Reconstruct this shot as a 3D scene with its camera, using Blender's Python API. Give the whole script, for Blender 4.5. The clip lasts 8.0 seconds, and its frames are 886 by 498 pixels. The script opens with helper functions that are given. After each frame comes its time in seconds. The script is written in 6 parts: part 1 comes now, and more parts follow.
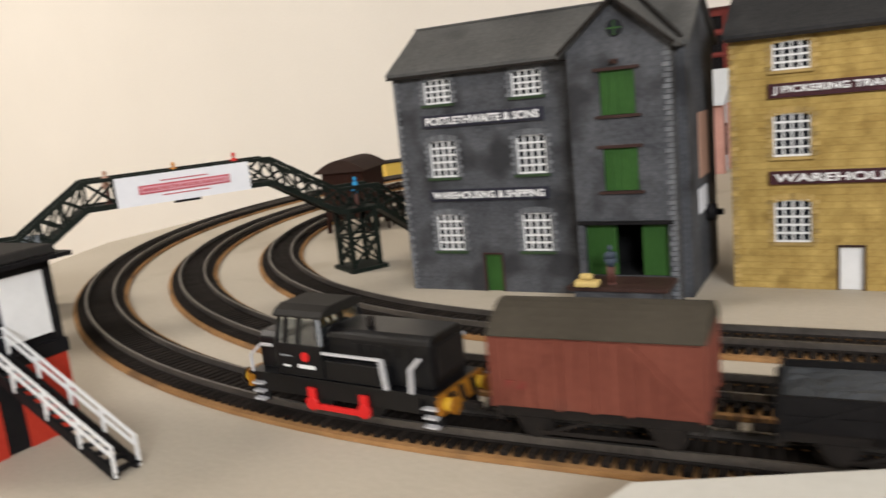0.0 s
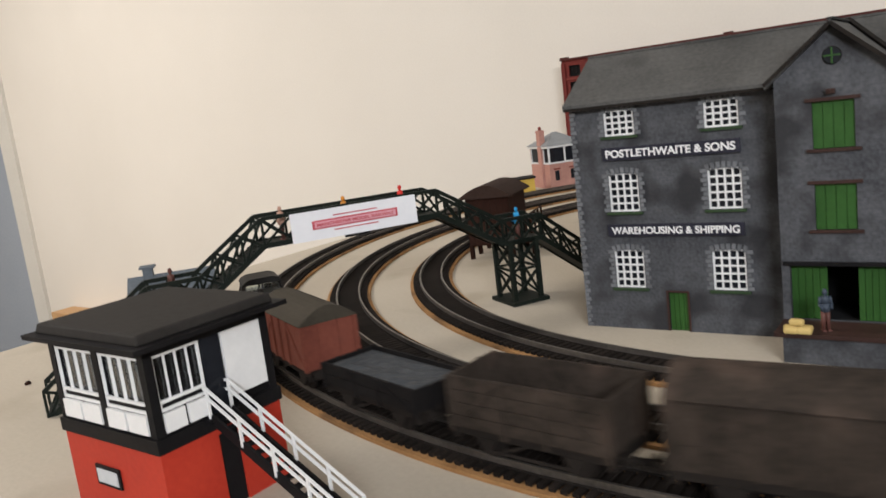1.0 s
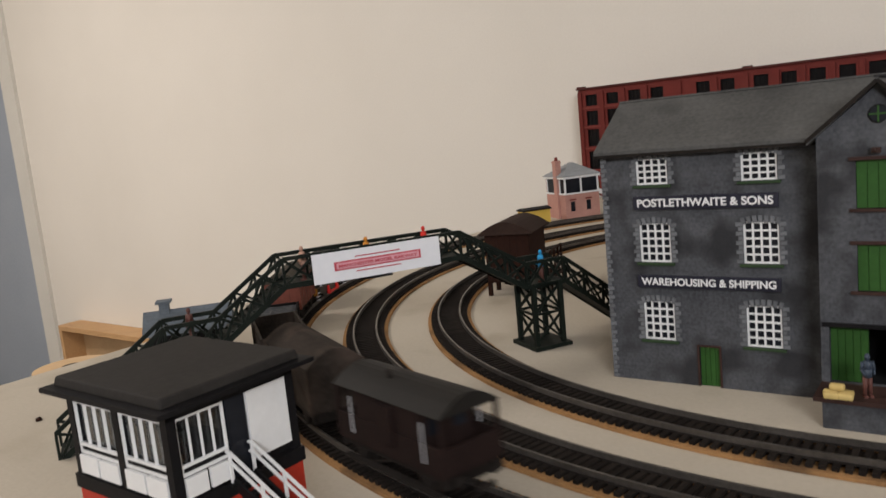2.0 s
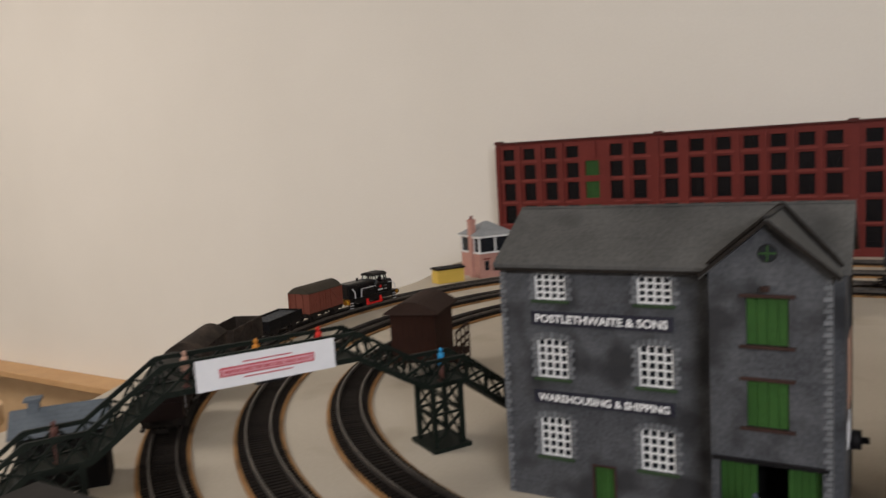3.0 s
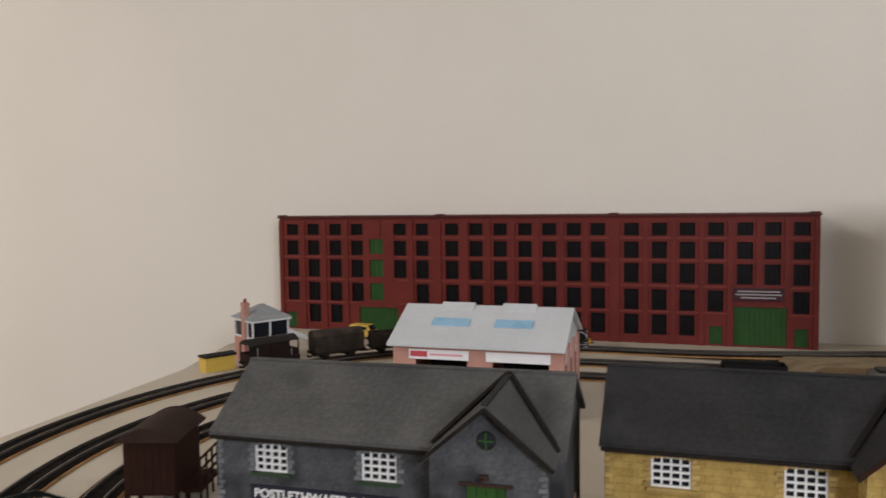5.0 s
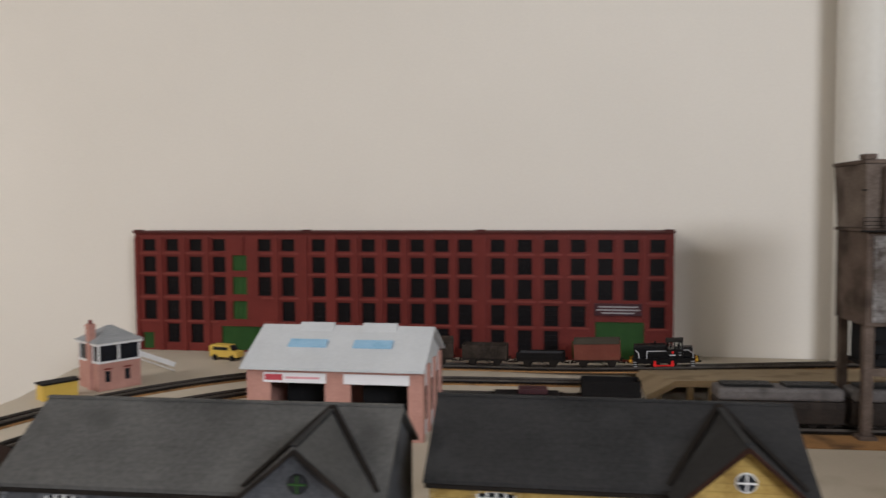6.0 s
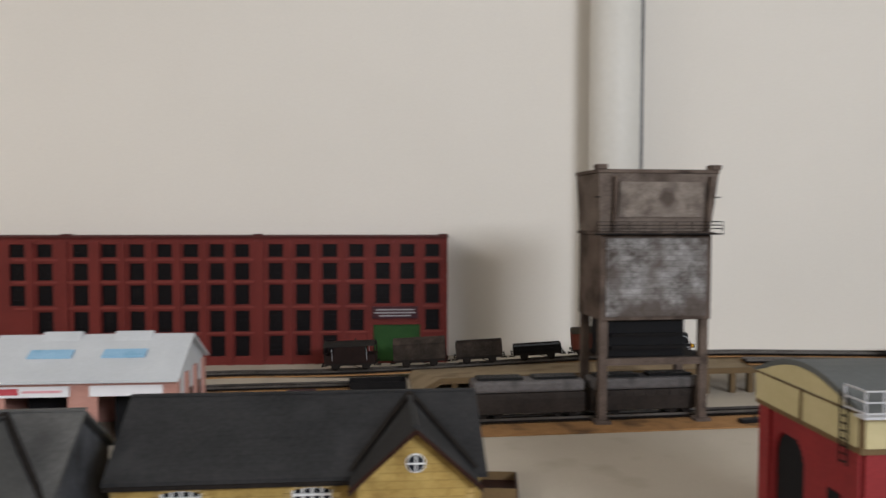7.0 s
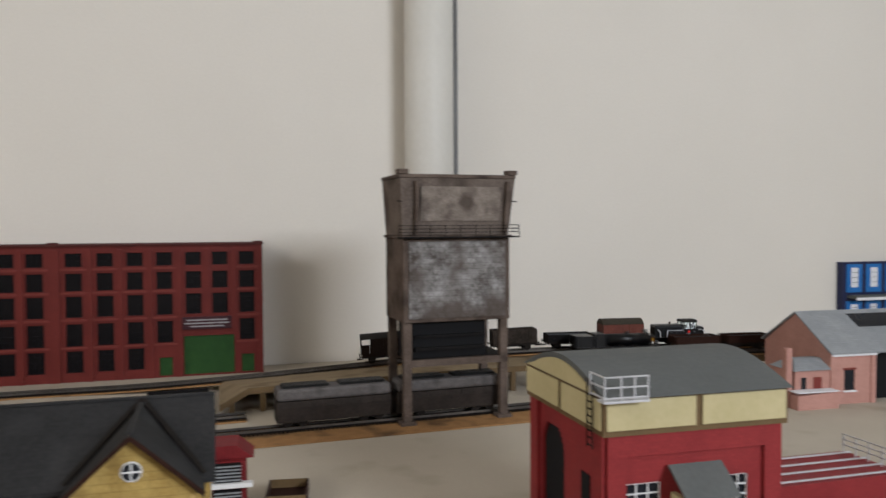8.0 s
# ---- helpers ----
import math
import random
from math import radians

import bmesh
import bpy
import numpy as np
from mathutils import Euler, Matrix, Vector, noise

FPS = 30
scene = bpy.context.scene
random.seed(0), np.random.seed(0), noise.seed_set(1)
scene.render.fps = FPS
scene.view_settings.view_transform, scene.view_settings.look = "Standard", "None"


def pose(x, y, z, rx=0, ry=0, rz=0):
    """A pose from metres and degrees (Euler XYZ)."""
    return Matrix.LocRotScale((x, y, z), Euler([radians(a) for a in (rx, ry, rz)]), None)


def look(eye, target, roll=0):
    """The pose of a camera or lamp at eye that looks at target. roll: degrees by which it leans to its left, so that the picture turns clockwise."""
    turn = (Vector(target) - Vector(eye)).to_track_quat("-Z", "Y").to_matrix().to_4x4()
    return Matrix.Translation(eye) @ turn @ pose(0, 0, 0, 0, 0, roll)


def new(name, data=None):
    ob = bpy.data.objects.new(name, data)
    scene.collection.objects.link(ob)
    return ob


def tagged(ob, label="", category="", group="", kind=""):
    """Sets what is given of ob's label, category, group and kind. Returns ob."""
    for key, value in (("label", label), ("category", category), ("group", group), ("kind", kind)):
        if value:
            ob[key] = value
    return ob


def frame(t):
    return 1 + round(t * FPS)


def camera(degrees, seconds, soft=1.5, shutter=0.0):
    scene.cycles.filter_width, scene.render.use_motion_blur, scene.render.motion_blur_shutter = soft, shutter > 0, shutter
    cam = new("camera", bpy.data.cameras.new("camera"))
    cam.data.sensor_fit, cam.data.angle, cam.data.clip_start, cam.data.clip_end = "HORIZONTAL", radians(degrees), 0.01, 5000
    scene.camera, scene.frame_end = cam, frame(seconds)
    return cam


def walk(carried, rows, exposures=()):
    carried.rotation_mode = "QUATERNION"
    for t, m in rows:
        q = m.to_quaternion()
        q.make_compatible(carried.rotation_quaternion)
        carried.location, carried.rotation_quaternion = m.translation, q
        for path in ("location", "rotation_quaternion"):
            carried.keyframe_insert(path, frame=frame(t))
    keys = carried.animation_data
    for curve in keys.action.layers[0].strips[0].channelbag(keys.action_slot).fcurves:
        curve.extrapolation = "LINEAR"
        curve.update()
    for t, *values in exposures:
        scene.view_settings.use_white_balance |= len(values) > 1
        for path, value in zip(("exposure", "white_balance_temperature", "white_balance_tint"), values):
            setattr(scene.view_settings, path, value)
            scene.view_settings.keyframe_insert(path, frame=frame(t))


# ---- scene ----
cam = camera(59.5, 8.0, soft=1.5, shutter=0.5)
PATH = [
    (0, (0.098, 0.106, 0.114), (-0.914, 1.786, -0.276), -5.9),
    (0.5, (0.067, 0.102, 0.122), (-1.079, 1.694, -0.267), -6.9),
    (1, (0.05, 0.094, 0.132), (-1.155, 1.653, -0.21), -7.0),
    (2.5, (0.034, 0.109, 0.162), (-1.165, 1.688, -0.105), -4.6),
    (3, (0.038, 0.126, 0.186), (-1.019, 1.808, -0.051), -3.4),
    (3.5, (0.042, 0.136, 0.198), (-0.887, 1.892, -0.033), -2.3),
    (4, (0.046, 0.147, 0.212), (-0.78, 1.955, -0.013), -1.1),
    (4.5, (0.054, 0.158, 0.228), (-0.657, 2.019, 0.054), -0.9),
    (6, (0.082, 0.2, 0.242), (-0.234, 2.172, 0.135), -0.3),
    (6.5, (0.109, 0.197, 0.24), (0.031, 2.192, 0.137), 0.0),
    (7, (0.135, 0.195, 0.237), (0.3, 2.186, 0.149), 0.1),
    (7.5, (0.161, 0.182, 0.239), (0.535, 2.146, 0.169), -0.1),
    (8, (0.185, 0.186, 0.232), (0.732, 2.109, 0.166), -0.3),
]
EXPOSURES = [(0.0, 0.62, 6250, 10), (0.5, 0.62, 6100, 10), (1.0, 0.48, 6050, 10), (2.5, 0.02, 6200, 12), (3.5, 0.0, 6150, 12), (4.5, 0.02, 6100, 12),
             (6.0, 0.13, 5950, 11), (7.0, 0.20, 5850, 10), (8.0, 0.14, 5800, 9)]
CEILING_W, WINDOW_W = 42, 29


# Layout lengths are given in drawing units; U turns them into metres.
U = 0.87
walk(cam, [(t, look(eye, target, roll)) for t, eye, target, roll in PATH], EXPOSURES)

# ---- light: a ceiling lamp, and daylight from a window behind the camera ----
world = bpy.data.worlds.new("world")
scene.world = world
world.use_nodes = True
world.node_tree.nodes["Background"].inputs[0].default_value = (0.8, 0.87, 1.0, 1)
world.node_tree.nodes["Background"].inputs[1].default_value = 0.6


def area_lamp(name, place, target, sx, sy, watts, colour):
    data = bpy.data.lights.new(name, "AREA")
    data.shape, data.size, data.size_y, data.energy, data.color = "RECTANGLE", sx, sy, watts, colour
    ob = new(name, data)
    ob.matrix_basis = look(place, target)
    return ob


area_lamp("ceiling_lamp", (-2.2, -0.25, 1.50), (-2.2, -0.23, 0), 0.9, 0.9, CEILING_W, (1.0, 0.90, 0.79))
area_lamp("window_daylight", (1.20, -1.20, 0.86), (0.25, 1.3, 0.2), 0.75, 0.36, WINDOW_W, (0.985, 0.965, 0.94))


# ---- materials ----
def ramp(nodes, links, fac, stops):
    r = nodes.new("ShaderNodeValToRGB")
    while len(r.color_ramp.elements) < len(stops):
        r.color_ramp.elements.new(0.5)
    for e, (p, c) in zip(r.color_ramp.elements, stops):
        e.position, e.color = p, (*c, 1)
    links.new(fac, r.inputs[0])
    return r.outputs[0]


def surface(name, dark, light, rough=0.6, coarse=30, fine=400, bump=0.15, metal=0.0, spots=None, courses=None,
            jitter=0.0, relief=0.0005, contrast=0.25, gloss=0.22, stretch=None):
    """Two-scale noise between two colours, fine relief; spots: (colour, scale, threshold); courses: (length, height, depth)."""
    m = bpy.data.materials.new(name)
    m.use_nodes = True
    n, l = m.node_tree.nodes, m.node_tree.links
    bsdf = n["Principled BSDF"]
    co = n.new("ShaderNodeTexCoord").outputs["Object"]
    if stretch:
        mp = n.new("ShaderNodeMapping")
        mp.inputs["Scale"].default_value = stretch
        l.new(co, mp.inputs["Vector"])
        co = mp.outputs["Vector"]
    big, small = n.new("ShaderNodeTexNoise"), n.new("ShaderNodeTexNoise")
    for t, s, d in ((big, coarse, 4), (small, fine, 3)):
        t.inputs["Scale"].default_value, t.inputs["Detail"].default_value = s, d
        l.new(co, t.inputs["Vector"])
    mix = n.new("ShaderNodeMath")
    mix.operation = "MULTIPLY_ADD"
    mix.inputs[1].default_value = 0.4
    l.new(small.outputs[0], mix.inputs[0])
    half = n.new("ShaderNodeMath")
    half.operation = "MULTIPLY"
    half.inputs[1].default_value = 0.6
    l.new(big.outputs[0], half.inputs[0])
    l.new(half.outputs[0], mix.inputs[2])
    colour = ramp(n, l, mix.outputs[0], [(0.5 - contrast, dark), (0.5 + contrast, light)])
    height = small.outputs[0]
    if courses:
        br = n.new("ShaderNodeTexBrick")
        br.inputs["Scale"].default_value = 1.0
        br.inputs["Brick Width"].default_value, br.inputs["Row Height"].default_value = courses[0], courses[1]
        br.inputs["Mortar Size"].default_value = courses[1] * 0.09
        br.inputs["Color1"].default_value, br.inputs["Color2"].default_value = (1, 1, 1, 1), (0.72, 0.72, 0.72, 1)
        br.inputs["Mortar"].default_value = (0.55, 0.55, 0.55, 1)
        # courses run along x + y, rows along z
        sep, com = n.new("ShaderNodeSeparateXYZ"), n.new("ShaderNodeCombineXYZ")
        add = n.new("ShaderNodeMath")
        l.new(co, sep.inputs[0])
        l.new(sep.outputs[0], add.inputs[0])
        l.new(sep.outputs[1], add.inputs[1])
        l.new(add.outputs[0], com.inputs[0])
        l.new(sep.outputs[2], com.inputs[1])
        l.new(com.outputs[0], br.inputs["Vector"])
        mul = n.new("ShaderNodeMix")
        mul.data_type, mul.blend_type = "RGBA", "MULTIPLY"
        mul.inputs[0].default_value = courses[2]
        l.new(colour, mul.inputs[6])
        l.new(br.outputs[0], mul.inputs[7])
        colour = mul.outputs[2]
        hm = n.new("ShaderNodeMath")
        hm.operation = "MULTIPLY_ADD"
        hm.inputs[1].default_value = 0.4
        l.new(small.outputs[0], hm.inputs[0])
        l.new(br.outputs[0], hm.inputs[2])
        height = hm.outputs[0]
    if spots:
        sp = n.new("ShaderNodeTexNoise")
        sp.inputs["Scale"].default_value, sp.inputs["Detail"].default_value = spots[1], 2
        l.new(co, sp.inputs["Vector"])
        fac = ramp(n, l, sp.outputs[0], [(spots[2], (0, 0, 0)), (min(1, spots[2] + 0.16), (spots[3],) * 3)])
        over = n.new("ShaderNodeMix")
        over.data_type = "RGBA"
        l.new(fac, over.inputs[0])
        l.new(colour, over.inputs[6])
        over.inputs[7].default_value = (*spots[0], 1)
        colour = over.outputs[2]
    if jitter:
        info, hsv = n.new("ShaderNodeObjectInfo"), n.new("ShaderNodeHueSaturation")
        val = n.new("ShaderNodeMapRange")
        val.inputs[3].default_value, val.inputs[4].default_value = 1 - jitter, 1 + jitter
        l.new(info.outputs["Random"], val.inputs[0])
        l.new(val.outputs[0], hsv.inputs["Value"])
        l.new(colour, hsv.inputs["Color"])
        colour = hsv.outputs[0]
    l.new(colour, bsdf.inputs["Base Color"])
    rr = n.new("ShaderNodeMapRange")
    rr.inputs[3].default_value, rr.inputs[4].default_value = max(0.05, rough - 0.1), min(1, rough + 0.1)
    l.new(big.outputs[0], rr.inputs[0])
    l.new(rr.outputs[0], bsdf.inputs["Roughness"])
    bsdf.inputs["Metallic"].default_value = metal
    bsdf.inputs["Specular IOR Level"].default_value = gloss
    if bump:
        b = n.new("ShaderNodeBump")
        b.inputs["Strength"].default_value, b.inputs["Distance"].default_value = bump, relief
        l.new(height, b.inputs["Height"])
        l.new(b.outputs[0], bsdf.inputs["Normal"])
    return m


def glass(name, tint=(0.9, 0.95, 0.95)):
    m = bpy.data.materials.new(name)
    m.use_nodes = True
    b = m.node_tree.nodes["Principled BSDF"]
    b.inputs["Base Color"].default_value = (*tint, 1)
    b.inputs["Roughness"].default_value = 0.05
    b.inputs["Transmission Weight"].default_value = 1.0
    return m


WALL = surface("wall_paint", (0.71, 0.67, 0.605), (0.78, 0.74, 0.675), 0.75, 3, 250, 0.12, relief=0.0008)
CEIL = surface("ceiling_paint", (0.72, 0.71, 0.68), (0.78, 0.77, 0.74), 0.8, 3, 200, 0.1)
BOARD = surface("painted_board", (0.41, 0.36, 0.285), (0.51, 0.455, 0.375), 0.7, 9, 400, 0.25, spots=((0.32, 0.27, 0.20), 16, 0.58, 0.5))
PINE = surface("pine", (0.44, 0.25, 0.11), (0.60, 0.38, 0.19), 0.5, 12, 160, 0.1)
WOOD_BLOCK = surface("birch_ply", (0.45, 0.30, 0.16), (0.58, 0.41, 0.24), 0.55, 20, 200, 0.1)
WHITE_TRIM = surface("white_gloss_trim", (0.60, 0.58, 0.53), (0.68, 0.66, 0.61), 0.4, 6, 100, 0.05)
FAR_WALL = surface("blue_grey_wall", (0.30, 0.34, 0.40), (0.36, 0.40, 0.46), 0.7, 4, 100, 0.1)
FLOOR = surface("carpet", (0.10, 0.09, 0.08), (0.17, 0.15, 0.13), 0.95, 20, 600, 0.4)
PIPE = surface("pipe_paint", (0.62, 0.60, 0.55), (0.70, 0.68, 0.63), 0.45, 5, 100, 0.05)
STEEL = surface("grey_steel", (0.12, 0.12, 0.12), (0.2, 0.2, 0.2), 0.45, 20, 200, 0.05, metal=0.3)
CORK = surface("cork", (0.22, 0.115, 0.045), (0.42, 0.235, 0.10), 0.9, 60, 900, 0.6, relief=0.001, gloss=0.1, spots=((0.07, 0.045, 0.028), 30, 0.52, 0.75))
SLEEPER = surface("sleeper", (0.007, 0.0055, 0.0046), (0.022, 0.017, 0.014), 0.85, 80, 900, 0.3, jitter=0.3, gloss=0.08)
RAIL = surface("rail", (0.07, 0.062, 0.055), (0.20, 0.18, 0.16), 0.42, 40, 500, 0.05, metal=0.7)
GREY_STONE = surface("grey_stone", (0.034, 0.036, 0.042), (0.118, 0.122, 0.132), 0.85, 32, 600, 0.4, courses=(0.0062, 0.0026, 0.22),
                     spots=((0.020, 0.020, 0.022), 34, 0.47, 0.85), contrast=0.2)
GREY_QUOIN = surface("grey_quoin", (0.075, 0.080, 0.090), (0.185, 0.19, 0.20), 0.85, 60, 700, 0.4, jitter=0.22)
GREY_SLATE = surface("grey_slate", (0.040, 0.040, 0.039), (0.110, 0.108, 0.103), 0.7, 22, 500, 0.2, courses=(0.005, 0.0024, 0.12),
                     spots=((0.024, 0.024, 0.024), 24, 0.56, 0.6), contrast=0.22)
DARK_SLATE = surface("dark_slate", (0.014, 0.014, 0.0145), (0.042, 0.041, 0.041), 0.75, 22, 500, 0.3, courses=(0.005, 0.0024, 0.15),
                     spots=((0.060, 0.060, 0.060), 26, 0.56, 0.45), gloss=0.1)
YELLOW_STONE = surface("yellow_stone", (0.25, 0.155, 0.038), (0.56, 0.40, 0.13), 0.85, 90, 700, 0.5, courses=(0.007, 0.0034, 0.45),
                       spots=((0.16, 0.095, 0.025), 70, 0.56, 0.6))
HOPPER_LOW = surface("hopper_grime", (0.012, 0.0095, 0.0085), (0.050, 0.040, 0.034), 0.7, 50, 400, 0.3, gloss=0.12)
HOPPER_PALE = surface("hopper_pale", (0.050, 0.044, 0.042), (0.165, 0.152, 0.148), 0.65, 40, 400, 0.3, spots=((0.02, 0.017, 0.016), 40, 0.52, 0.6), gloss=0.15)
YELLOW_QUOIN = surface("yellow_quoin", (0.26, 0.17, 0.05), (0.46, 0.33, 0.13), 0.85, 90, 700, 0.4, jitter=0.3)
SILL_GREEN = surface("dark_green_sill", (0.02, 0.04, 0.018), (0.04, 0.07, 0.03), 0.7, 60, 500, 0.2)
GREEN = surface("green_paint", (0.020, 0.062, 0.012), (0.035, 0.105, 0.021), 0.55, 60, 500, 0.2)
BRIDGE_BLACK = surface("black_gloss", (0.006, 0.006, 0.006), (0.014, 0.013, 0.012), 0.4, 60, 400, 0.1)
BROWN_DECK = surface("brown_deck", (0.026, 0.013, 0.011), (0.055, 0.028, 0.022), 0.6, 50, 500, 0.3)
WHITE = surface("white_plastic", (0.68, 0.68, 0.68), (0.78, 0.78, 0.78), 0.45, 60, 400, 0.05)
# near-black that puts the darkness of unlit interiors into the colour
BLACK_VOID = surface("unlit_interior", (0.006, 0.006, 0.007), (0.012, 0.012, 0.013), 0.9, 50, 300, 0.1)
DARK_PANE = surface("dark_pane", (0.008, 0.009, 0.012), (0.022, 0.024, 0.03), 0.18, 40, 200, 0.0)
SIGN_DARK = surface("sign_navy", (0.014, 0.014, 0.024), (0.03, 0.03, 0.045), 0.5, 60, 300, 0.05)
SIGN_MAROON = surface("sign_maroon", (0.035, 0.010, 0.014), (0.06, 0.02, 0.025), 0.5, 60, 300, 0.05)
RED_BRICK = surface("red_brick_print", (0.10, 0.014, 0.011), (0.175, 0.027, 0.021), 0.55, 18, 500, 0.3, courses=(0.004, 0.0016, 0.3))
RED_BAND = surface("red_band", (0.14, 0.027, 0.021), (0.21, 0.043, 0.034), 0.55, 30, 500, 0.2)
DARK_RED = surface("dark_red_parapet", (0.055, 0.014, 0.012), (0.09, 0.022, 0.018), 0.6, 30, 400, 0.2)
PINK_BRICK = surface("pink_brick_card", (0.40, 0.205, 0.165), (0.54, 0.30, 0.25), 0.8, 50, 500, 0.2, courses=(0.004, 0.0016, 0.3))
SHED_ROOF = surface("white_card_roof", (0.46, 0.48, 0.50), (0.58, 0.60, 0.62), 0.7, 20, 300, 0.1, spots=((0.5, 0.52, 0.53), 30, 0.58, 0.5))
SKYLIGHT = surface("blue_skylight", (0.20, 0.38, 0.55), (0.34, 0.52, 0.68), 0.3, 40, 300, 0.05)
CARD_GREY = surface("grey_card_roof", (0.22, 0.235, 0.25), (0.34, 0.35, 0.36), 0.75, 40, 400, 0.2, courses=(0.004, 0.002, 0.4))
CONCRETE = surface("weathered_concrete", (0.052, 0.037, 0.030), (0.165, 0.128, 0.105), 0.9, 30, 500, 0.5,
                   spots=((0.032, 0.023, 0.019), 24, 0.50, 0.75), contrast=0.2, gloss=0.1)
CONCRETE_PALE = surface("pale_concrete", (0.080, 0.068, 0.060), (0.40, 0.39, 0.385), 0.9, 38, 300, 0.6, contrast=0.16, courses=(0.013, 0.0062, 0.55),
                        spots=((0.075, 0.058, 0.048), 20, 0.47, 0.85), gloss=0.1)
CONCRETE_MID = surface("mid_concrete", (0.11, 0.088, 0.074), (0.29, 0.25, 0.215), 0.9, 60, 500, 0.5, spots=((0.05, 0.037, 0.03), 34, 0.52, 0.7), contrast=0.18, gloss=0.1)
CONCRETE_HEAD = surface("head_concrete", (0.070, 0.053, 0.044), (0.205, 0.168, 0.142), 0.9, 24, 400, 0.5, spots=((0.045, 0.033, 0.027), 20, 0.52, 0.7), contrast=0.2, gloss=0.1)
TANK_CREAM = surface("cream_paint", (0.44, 0.38, 0.20), (0.54, 0.47, 0.27), 0.6, 40, 300, 0.1)
STAGE_TAN = surface("tan_staging_board", (0.20, 0.15, 0.09), (0.30, 0.235, 0.15), 0.8, 30, 400, 0.3, spots=((0.12, 0.08, 0.045), 24, 0.55, 0.6), gloss=0.1)
TANK_BROWN = surface("brown_edge_paint", (0.10, 0.065, 0.03), (0.17, 0.11, 0.05), 0.6, 40, 300, 0.1)
TOWER_RED = surface("crimson_brick", (0.18, 0.015, 0.018), (0.29, 0.033, 0.034), 0.6, 30, 500, 0.25, courses=(0.005, 0.002, 0.25))
ROOF_GREY = surface("grey_roof_paint", (0.085, 0.09, 0.088), (0.125, 0.13, 0.127), 0.7, 25, 300, 0.1)
BOX_RED = surface("signal_box_red", (0.34, 0.024, 0.013), (0.47, 0.045, 0.023), 0.5, 30, 400, 0.1)
BOX_BLACK = surface("signal_box_black", (0.005, 0.0048, 0.0055), (0.013, 0.012, 0.013), 0.55, 40, 400, 0.1, gloss=0.12)
BOX_ROOF = surface("signal_box_roof", (0.018, 0.016, 0.015), (0.036, 0.033, 0.030), 0.75, 30, 400, 0.2, gloss=0.12)
GREENBLACK = surface("bridge_green_black", (0.004, 0.0065, 0.0048), (0.013, 0.017, 0.013), 0.55, 60, 400, 0.1, gloss=0.12)
PAPER = surface("banner_paper", (0.72, 0.72, 0.75), (0.80, 0.80, 0.82), 0.7, 40, 300, 0.05)
PAPER_GREY = surface("pale_grey_card", (0.50, 0.48, 0.43), (0.58, 0.56, 0.51), 0.75, 20, 300, 0.1)
PRINT_RED = surface("printed_red", (0.42, 0.05, 0.07), (0.52, 0.09, 0.11), 0.7, 80, 400, 0.0)
PRINT_PINK = surface("printed_pink", (0.62, 0.28, 0.32), (0.70, 0.38, 0.42), 0.7, 80, 400, 0.0)
LOCO_BLACK = surface("loco_black", (0.0025, 0.0025, 0.003), (0.006, 0.006, 0.007), 0.34, 60, 400, 0.05, gloss=0.3)
LOCO_ROOF = surface("loco_cab_roof", (0.010, 0.009, 0.008), (0.020, 0.018, 0.016), 0.6, 60, 400, 0.05, gloss=0.15)
LOCO_RED = surface("loco_red", (0.50, 0.012, 0.012), (0.64, 0.022, 0.020), 0.4, 60, 400, 0.05)
LOCO_YELLOW = surface("loco_yellow", (0.60, 0.36, 0.02), (0.72, 0.45, 0.04), 0.5, 60, 400, 0.05)
SILVER = surface("silver_rail", (0.50, 0.50, 0.52), (0.62, 0.62, 0.64), 0.35, 60, 400, 0.0, metal=0.2)
VAN_BROWN = surface("van_bauxite", (0.115, 0.031, 0.020), (0.21, 0.064, 0.042), 0.6, 40, 500, 0.2, spots=((0.09, 0.035, 0.026), 40, 0.55, 0.6))
VAN_ROOF = surface("van_roof", (0.036, 0.030, 0.022), (0.066, 0.057, 0.043), 0.75, 40, 500, 0.2, gloss=0.12)
WAGON_GREY = surface("wagon_grime", (0.009, 0.0072, 0.006), (0.058, 0.045, 0.036), 0.8, 60, 500, 0.3, spots=((0.105, 0.072, 0.056), 50, 0.52, 0.4), contrast=0.24, gloss=0.1)
WAGON_DARK = surface("wagon_dark", (0.005, 0.0046, 0.0048), (0.014, 0.0125, 0.0125), 0.75, 45, 500, 0.3, gloss=0.1)
BRAKE_BROWN = surface("brake_van_brown", (0.010, 0.006, 0.0055), (0.024, 0.014, 0.012), 0.75, 45, 500, 0.3, gloss=0.1)
CHASSIS = surface("chassis", (0.008, 0.007, 0.0065), (0.026, 0.021, 0.018), 0.8, 60, 500, 0.3, gloss=0.1)
COAL = surface("coal", (0.006, 0.006, 0.006), (0.025, 0.025, 0.026), 0.5, 300, 900, 1.0, relief=0.003)
LOAD_GREY = surface("slate_grey_load", (0.030, 0.033, 0.037), (0.060, 0.064, 0.070), 0.7, 60, 600, 0.4)
HUT_BROWN = surface("hut_brown", (0.018, 0.0075, 0.005), (0.036, 0.015, 0.010), 0.75, 45, 500, 0.2, gloss=0.1)
YELLOW_PLAIN = surface("yellow_plain", (0.55, 0.37, 0.06), (0.66, 0.46, 0.10), 0.6, 40, 400, 0.05)
BLUE_SHOP = surface("blue_shop", (0.02, 0.13, 0.40), (0.04, 0.19, 0.52), 0.5, 40, 400, 0.05)
NAVY = surface("navy_front", (0.015, 0.02, 0.06), (0.03, 0.035, 0.09), 0.5, 40, 400, 0.05)
